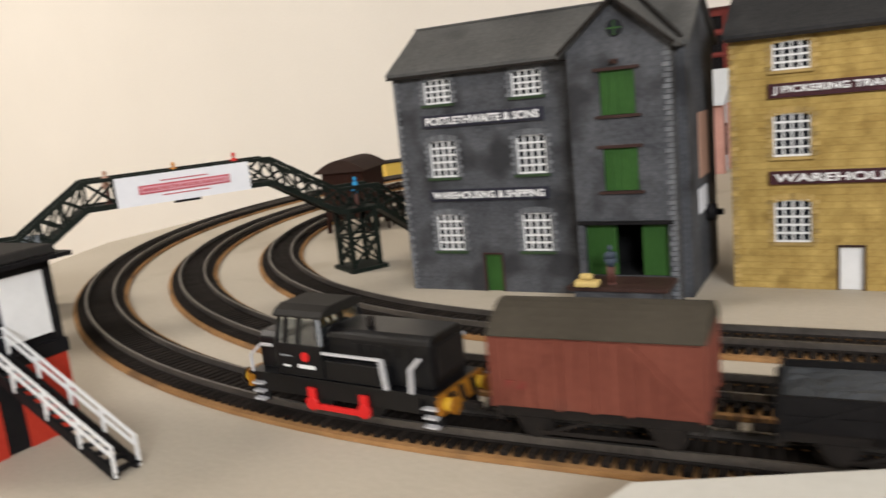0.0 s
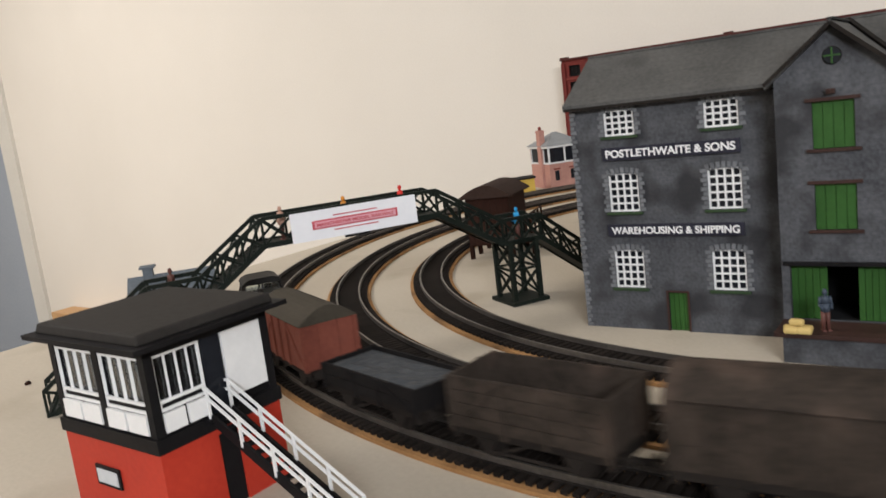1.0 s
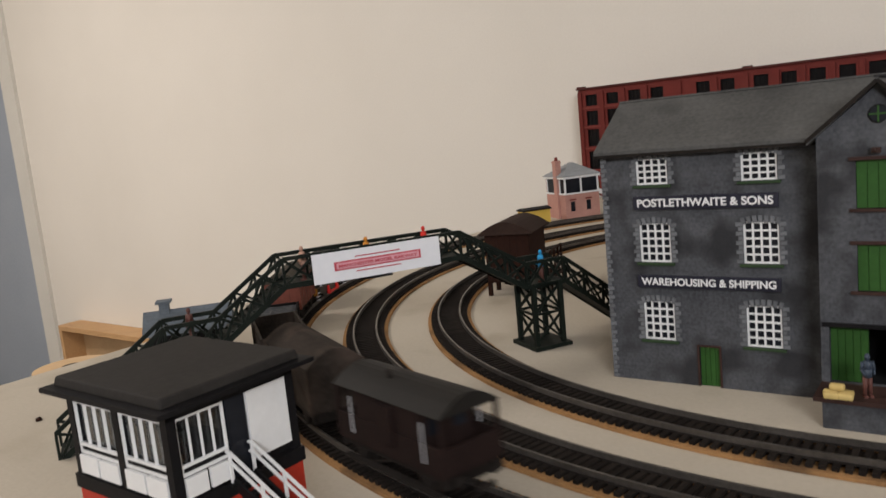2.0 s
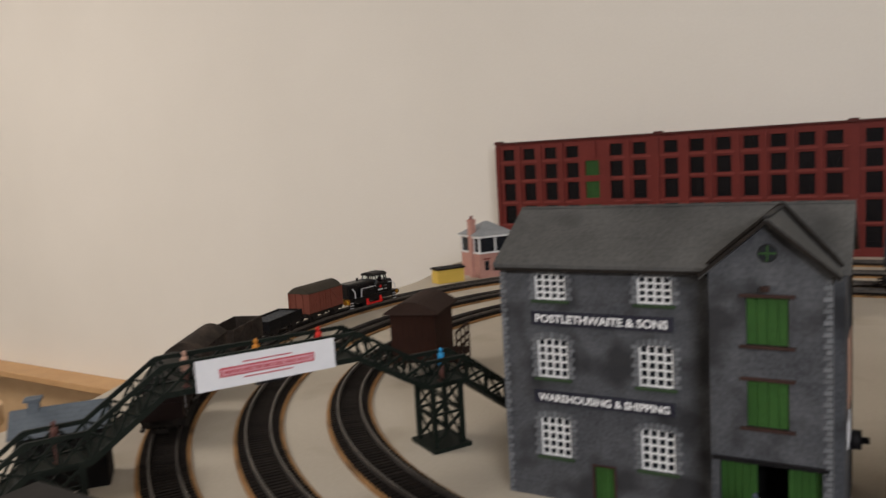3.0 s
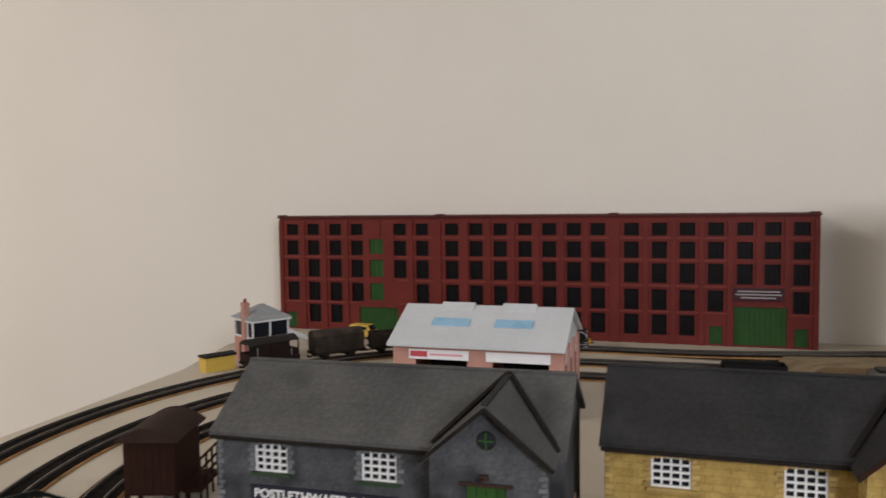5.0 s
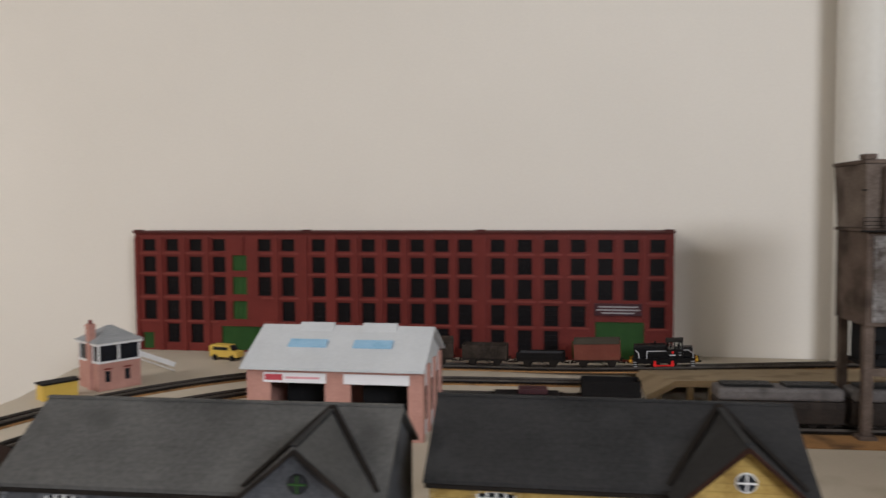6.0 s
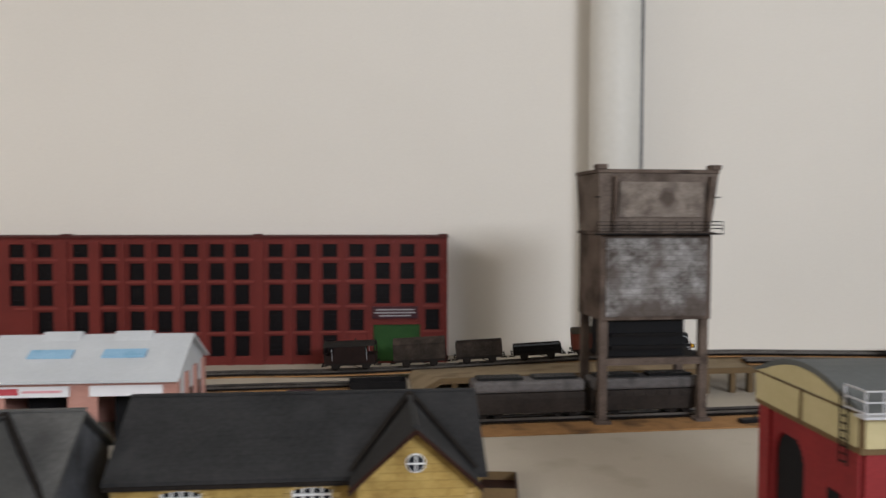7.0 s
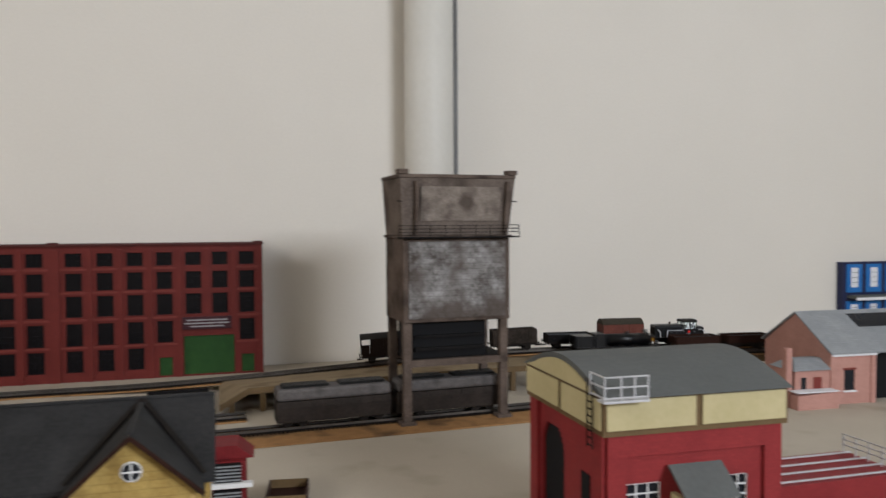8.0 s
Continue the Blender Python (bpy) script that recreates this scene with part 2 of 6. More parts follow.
SACK = surface("sack", (0.50, 0.36, 0.12), (0.62, 0.47, 0.19), 0.8, 80, 500, 0.3)
LOCO_ORANGE = surface("loco_rusty_orange", (0.20, 0.07, 0.008), (0.42, 0.19, 0.015), 0.6, 90, 500, 0.2)
MILL_GREEN = surface("mill_green", (0.014, 0.050, 0.010), (0.028, 0.085, 0.018), 0.6, 60, 500, 0.2)
MILL_PANE = surface("mill_pane", (0.005, 0.004, 0.005), (0.013, 0.010, 0.011), 0.45, 30, 300, 0.0, gloss=0.15)
MILL_TEXT = surface("mill_print", (0.26, 0.25, 0.26), (0.36, 0.35, 0.36), 0.6, 80, 300, 0.0)
KIOSK_RED = surface("kiosk_red", (0.12, 0.010, 0.012), (0.19, 0.016, 0.019), 0.6, 60, 400, 0.1)
HUT_SLATE = surface("hut_slate", (0.085, 0.10, 0.12), (0.15, 0.17, 0.19), 0.75, 40, 400, 0.2, courses=(0.004, 0.002, 0.4))
HUT_ROOF = surface("hut_roof", (0.024, 0.014, 0.011), (0.046, 0.028, 0.022), 0.8, 45, 500, 0.2, gloss=0.1)
TRACK_WEB = surface("track_web", (0.007, 0.0055, 0.0046), (0.026, 0.020, 0.016), 0.9, 90, 900, 0.5, gloss=0.08)
GLASS = glass("window_glass")
FIG = {k: surface("figure_" + k, tuple(0.8 * c for c in v), v, 0.55, 200, 600, 0.1) for k, v in dict(
    blue=(0.03, 0.30, 0.60), red=(0.62, 0.03, 0.02), orange=(0.60, 0.24, 0.03), pink=(0.50, 0.30, 0.22), brown=(0.12, 0.05, 0.04), slate=(0.05, 0.065, 0.09)).items()}


# ---- mesh building ----
class Build:
    def __init__(self):
        self.v, self.f, self.s = [], [], []

    def face(self, *idx, smooth=False):
        self.f.append(idx)
        self.s.append(smooth)

    def box(self, x0, x1, y0, y1, z0, z1):
        return self.hexa([(x, y, z) for z in (z0, z1) for x, y in ((x0, y0), (x1, y0), (x1, y1), (x0, y1))])

    def hexa(self, pts):
        k = len(self.v)
        self.v += pts
        for q in ((3, 2, 1, 0), (4, 5, 6, 7), (0, 1, 5, 4), (1, 2, 6, 5), (2, 3, 7, 6), (3, 0, 4, 7)):
            self.face(*(k + i for i in q))
        return self

    def extrude(self, poly, axis, a0, a1, smooth=False):
        """A polygon (counter-clockwise seen from the axis' far end) pulled along x, y or z."""
        k, n = len(self.v), len(poly)
        for a in (a0, a1):
            for p, q in poly:
                self.v.append({"x": (a, p, q), "y": (p, a, q), "z": (p, q, a)}[axis])
        flip = axis == "y"
        low, high = list(range(k, k + n)), list(range(k + n, k + 2 * n))
        self.face(*(low if flip else low[::-1]))
        self.face(*(high[::-1] if flip else high))
        for i in range(n):
            j = (i + 1) % n
            q = (k + i, k + j, k + n + j, k + n + i)
            self.face(*(q[::-1] if flip else q), smooth=smooth)
        return self

    def cyl(self, p0, p1, r0, r1=None, n=12, smooth=True):
        p0, p1 = Vector(p0), Vector(p1)
        r1 = r0 if r1 is None else r1
        d = (p1 - p0).normalized()
        a = d.orthogonal().normalized()
        b = d.cross(a)
        k = len(self.v)
        for p, r in ((p0, r0), (p1, r1)):
            for i in range(n):
                w = 2 * math.pi * i / n
                self.v.append(tuple(p + r * (math.cos(w) * a + math.sin(w) * b)))
        self.face(*range(k + n - 1, k - 1, -1))
        self.face(*range(k + n, k + 2 * n))
        for i in range(n):
            j = (i + 1) % n
            self.face(k + i, k + j, k + n + j, k + n + i, smooth=smooth)
        return self

    def beam(self, p0, p1, w, h=None, up=(0, 0, 1)):
        p0, p1 = Vector(p0), Vector(p1)
        d = (p1 - p0).normalized()
        up = Vector(up) if abs(d.dot(Vector(up))) < 0.98 else Vector((1, 0, 0))
        a = d.cross(up).normalized() * (w / 2)
        b = a.cross(d).normalized() * ((h or w) / 2)
        return self.hexa([tuple(p0 + q) for q in (-a - b, -a + b, a + b, a - b)][::-1] + [tuple(p1 + q) for q in (-a - b, -a + b, a + b, a - b)][::-1])

    def dome(self, c, r, rz, rings=5, n=12):
        k = len(self.v)
        for i in range(rings):
            w = math.pi / 2 * i / rings
            for j in range(n):
                u = 2 * math.pi * j / n
                self.v.append((c[0] + r * math.cos(w) * math.cos(u), c[1] + r * math.cos(w) * math.sin(u), c[2] + rz * math.sin(w)))
        self.v.append((c[0], c[1], c[2] + rz))
        for i in range(rings - 1):
            for j in range(n):
                m = (j + 1) % n
                self.face(k + i * n + j, k + i * n + m, k + (i + 1) * n + m, k + (i + 1) * n + j, smooth=True)
        for j in range(n):
            self.face(k + (rings - 1) * n + j, k + (rings - 1) * n + (j + 1) % n, k + rings * n, smooth=True)
        return self

    def mesh(self, name, mat):
        me = bpy.data.meshes.new(name)
        me.from_pydata([(x * U, y * U, z * U) for x, y, z in self.v], [], self.f)
        me.polygons.foreach_set("use_smooth", self.s)
        me.materials.append(mat)
        me.update()
        return me


def part(name, build, mat, parent=None, label="", m=None, bevel=0.0):
    """Links a build, or a shared mesh, as one mesh object under a thing or a part."""
    me = build.mesh(name, mat) if isinstance(build, Build) else build
    ob = new(name, me)
    ob.parent = parent
    if m is not None:
        ob.matrix_basis = m
    if bevel:
        b = ob.modifiers.new("bevel", "BEVEL")
        b.width, b.segments, b.limit_method = bevel * U, 2, "ANGLE"
    return tagged(ob, label) if label else ob


def at(x, y, z=0.0, rz=0.0, rx=0.0, ry=0.0):
    return pose(x * U, y * U, z * U, rx, ry, rz)


def thing(name, m, label, category, group="", kind=""):
    ob = new(name)
    ob.empty_display_size = 0.02
    ob.matrix_basis = m
    return tagged(ob, label, category, group, kind)


def holed_wall(b, u0, u1, z0, z1, d0, d1, holes, axis="y"):
    """A wall along x (axis y) or along y (axis x), of depth d0 to d1, with rectangular holes (u0, u1, z0, z1)."""
    us = sorted({u0, u1, *(h[0] for h in holes), *(h[1] for h in holes)})
    zs = sorted({z0, z1, *(h[2] for h in holes), *(h[3] for h in holes)} - {z for h in holes for z in h[2:] if z < z0 or z > z1})
    solid = {(i, j): not any(h[0] < (us[i] + us[i + 1]) / 2 < h[1] and h[2] < (zs[j] + zs[j + 1]) / 2 < h[3] for h in holes)
             for i in range(len(us) - 1) for j in range(len(zs) - 1)}
    seen = {}

    def vert(i, j, d):
        if (i, j, d) not in seen:
            seen[i, j, d] = len(b.v)
            q = (d0, d1)[d]
            b.v.append((us[i], q, zs[j]) if axis == "y" else (q, us[i], zs[j]))
        return seen[i, j, d]

    def quad(*corners):
        ids = [vert(*c) for c in corners]
        b.face(*(ids if axis == "y" else ids[::-1]))
    for (i, j), full in solid.items():
        if not full:
            continue
        quad((i, j, 0), (i + 1, j, 0), (i + 1, j + 1, 0), (i, j + 1, 0))
        quad((i, j, 1), (i, j + 1, 1), (i + 1, j + 1, 1), (i + 1, j, 1))
        if not solid.get((i - 1, j)):
            quad((i, j, 0), (i, j + 1, 0), (i, j + 1, 1), (i, j, 1))
        if not solid.get((i + 1, j)):
            quad((i + 1, j, 0), (i + 1, j, 1), (i + 1, j + 1, 1), (i + 1, j + 1, 0))
        if not solid.get((i, j - 1)):
            quad((i, j, 0), (i, j, 1), (i + 1, j, 1), (i + 1, j, 0))
        if not solid.get((i, j + 1)):
            quad((i, j + 1, 0), (i + 1, j + 1, 0), (i + 1, j + 1, 1), (i, j + 1, 1))
    return b


def lettering(name, words, width, height, mat, parent, m, thick=0.0003):
    """Words in the built-in font as a mesh, fitted to a width and a height, in the local xz plane facing -y."""
    cu = bpy.data.curves.new(name, "FONT")
    cu.body, cu.align_x, cu.align_y, cu.offset, cu.extrude = words, "CENTER", "CENTER", 0.026, 0.02
    tmp = bpy.data.objects.new(name, cu)
    scene.collection.objects.link(tmp)
    bpy.context.view_layer.update()
    me = bpy.data.meshes.new_from_object(tmp.evaluated_get(bpy.context.evaluated_depsgraph_get()))
    bpy.data.objects.remove(tmp)
    co = np.array([v.co for v in me.vertices])
    lo, hi = co.min(0), co.max(0)
    s = np.array((width / (hi[0] - lo[0]), height / (hi[1] - lo[1]), 1)) * U
    for v, c in zip(me.vertices, co):
        q = (c - (lo + hi) / 2) * s
        v.co = (q[0], -thick * U if c[2] > 0 else 0, q[1])
    me.materials.clear()
    me.materials.append(mat)
    return part(name, me, mat, parent, m=m)


def grille(x0, x1, z0, z1, nx, nz, bar, y0, y1):
    """Glazing bars in one piece: nx by nz openings."""
    w, h = (x1 - x0 - bar) / nx, (z1 - z0 - bar) / nz
    holes = [(x0 + bar + i * w, x0 + (i + 1) * w, z0 + bar + j * h, z0 + (j + 1) * h) for i in range(nx) for j in range(nz)]
    holes = [tuple(round(q, 7) for q in o) for o in holes]
    return holed_wall(Build(), x0, x1, z0, z1, y0, y1, holes)


# ---- the room ----
def room():
    def plane(name, b, mat, label, kind="wall"):
        return tagged(part(name, b, mat), label, kind, kind="structure")
    plane("wall_north", Build().box(-3.42, 3.0, 1.715, 1.80, -0.9, 1.8), WALL, "cream painted plaster wall behind the layout")
    plane("trim", Build().box(-3.53, -3.42, 1.70, 1.80, -0.9, 1.8), WHITE_TRIM, "white painted door frame at the wall's end", "trim")
    plane("wall_next_room", Build().box(-4.7, -3.53, 1.76, 1.86, -0.9, 1.8), FAR_WALL, "blue-grey wall beyond the door frame")
    plane("wall_west", Build().box(-4.8, -4.7, -1.5, 1.86, -0.9, 1.8), WALL, "cream painted plaster wall at the room's far end")
    plane("wall_south", holed_wall(Build(), -4.7, 3.1, -0.9, 1.8, -1.5, -1.4, [(0.86, 1.80, 0.74, 1.24)]), WALL, "cream painted plaster wall with a wide window")
    plane("wall_east", Build().box(3.0, 3.1, -1.4, 1.8, -0.9, 1.8), WALL, "cream painted plaster wall")
    plane("ceiling", Build().box(-4.8, 3.1, -1.5, 1.86, 1.8, 1.9), CEIL, "white painted ceiling", "ceiling")
    plane("floor", Build().box(-4.8, 3.1, -1.5, 1.86, -1.0, -0.9), FLOOR, "dark carpeted floor below the table", "floor")


def baseboard():
    edge = [(-0.634, -0.12), (2.6, -0.12), (2.6, 1.712), (-0.760, 1.712), (-0.757, 1.45), (-0.708, 1.248), (-0.696, 0.942), (-0.692, 0.696), (-0.633, 0.558)]
    t = thing("layout_table", at(0, 0), "layout table with a cream painted board top on pine legs", "table")
    part("tabletop", Build().extrude(edge, "z", -0.02, 0.0), BOARD, t, bevel=0.0015)
    for x, y in ((-0.52, 0.0), (1.0, 0.0), (2.5, 0.0), (-0.68, 1.5), (1.0, 1.5), (2.5, 1.5)):
        part("leg", Build().box(x - 0.03, x + 0.03, y - 0.03, y + 0.03, -0.9, -0.02), PINE, t)
    b = thing("pine_shelf", at(-3.21, 1.615, -0.9), "open pine shelf unit standing against the wall", "shelf")
    part("top_board", Build().box(0, 1.9, 0, 0.098, 0.412, 0.434), PINE, b, bevel=0.002)
    for x in (0.0, 1.878):
        part("upright", Build().box(x, x + 0.022, 0, 0.098, 0, 0.4118), PINE, b, bevel=0.002)
    part("shelf_board", Build().box(0.0222, 1.8778, 0.004, 0.09, 0.06, 0.08), PINE, b)
    part("back_panel", Build().box(0.0222, 1.8778, 0.088, 0.096, 0.0802, 0.4118), WOOD_BLOCK, b, "tan plywood back panel")
    k = thing("wooden_reel", at(-2.155, 1.15, -0.437), "round plywood cable reel with a hole in its end", "reel")
    part("flange", Build().cyl((0, 0, 0), (0, 0, 0.052), 0.107, n=48), WOOD_BLOCK, k, bevel=0.002)
    part("core", Build().cyl((0, 0, -0.411), (0, 0, 0), 0.08, n=32), WOOD_BLOCK, k)
    part("flange", Build().cyl((0, 0, -0.463), (0, 0, -0.411), 0.107, n=48), WOOD_BLOCK, k, bevel=0.002)
    # no opening is cut: a black disc paints the darkness in the hole
    part("hole", Build().cyl((0, 0, 0.0515), (0, 0, 0.0530), 0.029, n=24), BLACK_VOID, k)
    p = thing("wall_pipe", at(0.5985, 1.664), "cream painted soil pipe standing against the wall", "pipe")
    part("pipe", Build().cyl((0, 0, -0.88), (0, 0, 1.79), 0.047, n=40), PIPE, p)
    c = thing("cable_conduit", at(0.6635, 1.7085), "thin grey conduit running up the wall", "conduit")
    part("tube", Build().cyl((0, 0, -0.88), (0, 0, 1.79), 0.006, n=12), STEEL, c)


# ---- tracks ----
FRONT = 0.80
LOOPS = dict(outer=(-0.0595, 0.956, 0.5914, 4.5, -7.5), middle=(-0.048, 0.930, 0.5092, 3.0, 3.0), inner=(-0.043, 0.9155, 0.4285, 2.0, 2.4))
# the return track beside it: how far inside, how much lower
RETURN, DIP = -0.055, 0.0025
FAR = dict(outer=1.56, middle=0.19, inner=0.24)


def rise(s):
    """The height of the outer loop's track bed, s along it: it climbs behind the engine shed."""
    u = min(max((s - 1.86) / 0.85, 0.0), 1.0)
    return 0.043 * u * u * (3 - 2 * u)


def along(loop, s, off=0.0):
    """The place, and the heading in degrees, s along a loop (centre, radius, slant of the front and of the back straight); s = 0 is the
    curve's foremost point; off: to the outside."""
    cx, cy, r, first, last = LOOPS[loop]
    a = min(max(s / r, -radians(first)), radians(180 - last))
    x, y, h = cx - (r + off) * math.sin(a), cy - (r + off) * math.cos(a), math.pi - a
    rest = s - a * r
    return x + rest * math.cos(h), y + rest * math.sin(h), math.degrees(h)


# straight sidings: a point on each, and its heading in degrees
SIDINGS = dict(tower=(0.26, 1.2185, 3.4), wagon=(0.26, 1.3035, 3.0))


def siding(name, s, off=0.0):
    x, y, h = SIDINGS[name]
    c, w = math.cos(radians(h)), math.sin(radians(h))
    return x + s * c - off * w, y + s * w + off * c, h


def on_siding(name, s):
    x, y, h = siding(name, s)
    return at(x, y, 0, h)


def ribbon(points_in, points_out, z0, z1, heights=None):
    b = Build()
    k = 0
    for (xi, yi), (xo, yo), h in zip(points_in, points_out, heights or [0.0] * len(points_in)):
        b.v += [(xi, yi, h + z0), (xo, yo, h + z0), (xo, yo, h + z1), (xi, yi, h + z1)]
        if k:
            for i in range(4):
                j = (i + 1) % 4
                b.face(k - 4 + i, k - 4 + j, k + j, k + i)
        k += 4
    b.face(0, 1, 2, 3)
    b.face(k - 1, k - 2, k - 3, k - 4)
    return b


def lay(label, place, s0, s1, curve=None, height=None):
    """A track: cork bed, sleepers and two rails; place(s, off) gives x, y and heading."""
    t = thing("railway_track", at(0, 0), label, "railway track", "tracks of the layout", "structure")
    steps = [s0] + [s for s in np.arange(s0, s1, 0.02) if s > s0 and (curve is None or curve[0] - 0.03 < s < curve[1] + 0.03)] + [s1]

    def strip(a, c, z0, z1):
        return ribbon([place(s, a)[:2] for s in steps], [place(s, c)[:2] for s in steps], z0, z1, [height(s) for s in steps] if height else None)
    part("sleeper_web", strip(-0.0086, 0.0086, 0.0023, 0.0032), TRACK_WEB, t)
    part("cork_bed", strip(-0.0195, 0.0195, 0.0002, 0.0022), CORK, t, "orange-brown cork underlay")
    for side in (-1, 1):
        part("rail", strip(side * 0.0098 - 0.0007, side * 0.0098 + 0.0007, 0.0042, 0.0078), RAIL, t)
        part("rail_foot", strip(side * 0.0098 - 0.0014, side * 0.0098 + 0.0014, 0.0040, 0.0049), CHASSIS, t)
    shape = Build().box(-0.0015, 0.0015, -0.0165, 0.0165, 0, 0.0022).mesh("sleeper", SLEEPER)
    rest, made = Build(), 0
    for i, s in enumerate(np.arange(s0 + 0.003, s1, 0.0053)):
        x, y, h = place(s, 0)
        if made < 290 and -0.75 < x < 0.25 and y < 1.0:
            part("sleeper", shape, SLEEPER, t, m=at(x, y, 0.0021 + (height(s) if height else 0.0), h))
            made += 1
        else:
            c, w = math.cos(radians(h)), math.sin(radians(h))
            rest.hexa([(x + c * a - w * e, y + w * a + c * e, z + (height(s) if height else 0.0)) for z in (0.0021, 0.0043) for a, e in ((-0.0015, -0.0165), (0.0015, -0.0165), (0.0015, 0.0165), (-0.0015, 0.0165))])
    if rest.v:
        tagged(part("sleepers", rest, SLEEPER, t), kind="stuff")


def tracks():
    for name, (_, _, r, _, _) in LOOPS.items():
        lay(name + " loop of model track on a cork bed", lambda s, off=0.0, name=name: along(name, s, off), -FRONT, math.pi * r + FAR[name],
            (-0.05, math.pi * r + (0.9 if name == "outer" else 0.0)), rise if name == "outer" else None)
    for name, s0, s1, label in (("tower", -0.06, 1.6, "straight siding under the coaling tower on cork"), ("wagon", -0.30, -0.02, "siding with parked wagons beside the loops")):
        lay(label, lambda s, off=0.0, name=name: siding(name, s, off), s0, s1)
    lay("raised return track beside the outer loop on the staging", lambda s, off=0.0: along("outer", s, RETURN + off), 2.66, 3.42, None, lambda s: rise(s) - DIP)
    x0, y0, _ = siding("tower", -0.08, -0.0197)
    x1, y1, _ = siding("tower", 1.4, -0.0197)
    part_bed = Build().extrude([(x0 + 0.002, y0 - 0.044), (x1, y1 - 0.064), (x1, y1), (x0, y0)], "z", 0.0003, 0.0021)
    tagged(part("cork_strip", part_bed, CORK), "bare strip of orange-brown cork beside the siding", "cork strip", kind="structure")


# ---- the two stone warehouses ----
def warehouse(m, stone, quoin, slate, sign_mat, lines, label, door_mat, pale, XG=0.127, XE=0.184, X1=0.189):
    """Local x along the front (0 to 0.19), local y to the back, the main front at y = 0."""
    w = thing("warehouse", m, label, "building", "stone warehouses")
    YG, YB, EAVE, APEX = -0.018, 0.088, 0.147, 0.1745
    wins = [(x, x + 0.0195, z0, z1) for x in (0.0225, 0.0845) for z0, z1 in ((0.125, 0.141), (0.077, 0.1015), (0.0275, 0.0525))]
    door = (0.056, 0.068, 0.0, 0.025)
    part("wall", holed_wall(Build(), 0, XG, 0, EAVE, 0, 0.004, wins + [door]), stone, w)
    part("wall", Build().box(0, X1, YB - 0.004, YB, 0, EAVE), stone, w)
    side = [(0.0, 0.0), (YB, 0.0), (YB, EAVE), (YB / 2, APEX - 0.002), (0.0, EAVE)]
    part("wall", Build().extrude([(y + (0.004 if y == 0 else -0.004 if y == YB else 0), z) for y, z in side], "x", 0, 0.004), stone, w)
    part("wall", Build().extrude([(y + (0.004 if y == 0 else -0.004 if y == YB else 0), z) for y, z in side], "x", X1 - 0.004, X1), stone, w)
    cx = (XG + XE) / 2
    gh = [(cx - 0.0105, cx + 0.0095, 0.110, 0.1345), (cx - 0.0105, cx + 0.0095, 0.067, 0.0915), (XG + 0.004, XE - 0.004, 0.0165, 0.0475)]
    part("gable_wall", holed_wall(Build(), XG, XE, 0, EAVE, YG, YG + 0.004, gh), stone, w)
    part("gable_top", Build().extrude([(XG, EAVE), (XE, EAVE), (cx, 0.1715)], "y", YG + 0.004, YG), stone, w)
    part("wall", Build().box(XG, XG + 0.004, YG + 0.004, 0.0, 0, EAVE), stone, w)
    part("wall", Build().box(XE - 0.004, XE, YG + 0.004, 0.0, 0, EAVE), stone, w)
    part("wall", Build().box(XE - 0.004, X1, 0.0, 0.004, 0, EAVE), stone, w)
    # roofs
    def vee(c, half, eave, apex, t):
        k = (apex - eave) / half
        return [(c - half - 0.004, eave - 0.004 * k), (c, apex), (c + half + 0.004, eave - 0.004 * k), (c + half + 0.004, eave - 0.004 * k + t), (c, apex + t), (c - half - 0.004, eave - 0.004 * k + t)]
    part("roof", Build().extrude(vee(YB / 2, YB / 2, EAVE, APEX, 0.0022), "x", -0.003, X1 + 0.003), slate, w)
    part("gable_roof", Build().extrude(vee(cx, (XE - XG) / 2, EAVE, 0.1725, 0.0022), "y", 0.045, YG - 0.004), slate, w)
    part("ridge_tile", Build().beam((-0.003, YB / 2, APEX + 0.0024), (X1 + 0.003, YB / 2, APEX + 0.0024), 0.003, 0.0012), slate, w)
    part("ridge_tile", Build().beam((cx, YG - 0.004, 0.1752), (cx, 0.043, 0.1752), 0.003, 0.0012), DARK_SLATE, w)
    for sgn in (-1, 1):
        e = (XE - XG) / 2 + 0.004
        part("bargeboard", Build().beam((cx + sgn * e, YG - 0.0048, EAVE - 0.0015), (cx, YG - 0.0048, 0.1732), 0.0012, 0.0019), HUT_BROWN if not pale else CHASSIS, w)
        part("valley_strip", Build().beam((cx + sgn * e, -0.001, EAVE + 0.0012), (cx, 0.0415, 0.1766), 0.0030, 0.0012), CHASSIS, w)
    part("gutter", Build().beam((-0.002, -0.0045, EAVE - 0.0032), (XG, -0.0045, EAVE - 0.0032), 0.0018, 0.0018), CHASSIS, w)
    # windows: white grilles over dark panes, stones round them
    stone_a = Build().box(-0.0020, 0.0020, -0.0006, 0.0005, -0.00115, 0.00115).mesh("quoin", quoin)
    stone_b = Build().box(-0.0013, 0.0013, -0.0006, 0.0005, -0.00115, 0.00115).mesh("quoin", quoin)
    for x0, x1, z0, z1 in wins:
        rows = 4 if z1 - z0 < 0.02 else 5
        g = grille(x0, x1, z0, z1, 4, rows, 0.0011, 0.0005, 0.0016)
        win = part("window", g, WHITE, w, "white glazing bars")
        part("pane", Build().box(x0, x1, 0.0024, 0.003, z0, z1), DARK_PANE, win)
        part("sill", Build().box(x0 - 0.002, x1 + 0.002, -0.0018, 0.0005, z0 - 0.0017, z0 - 0.0002), SILL_GREEN if pale else quoin, w)
        n = int((z1 - z0) / 0.0026)
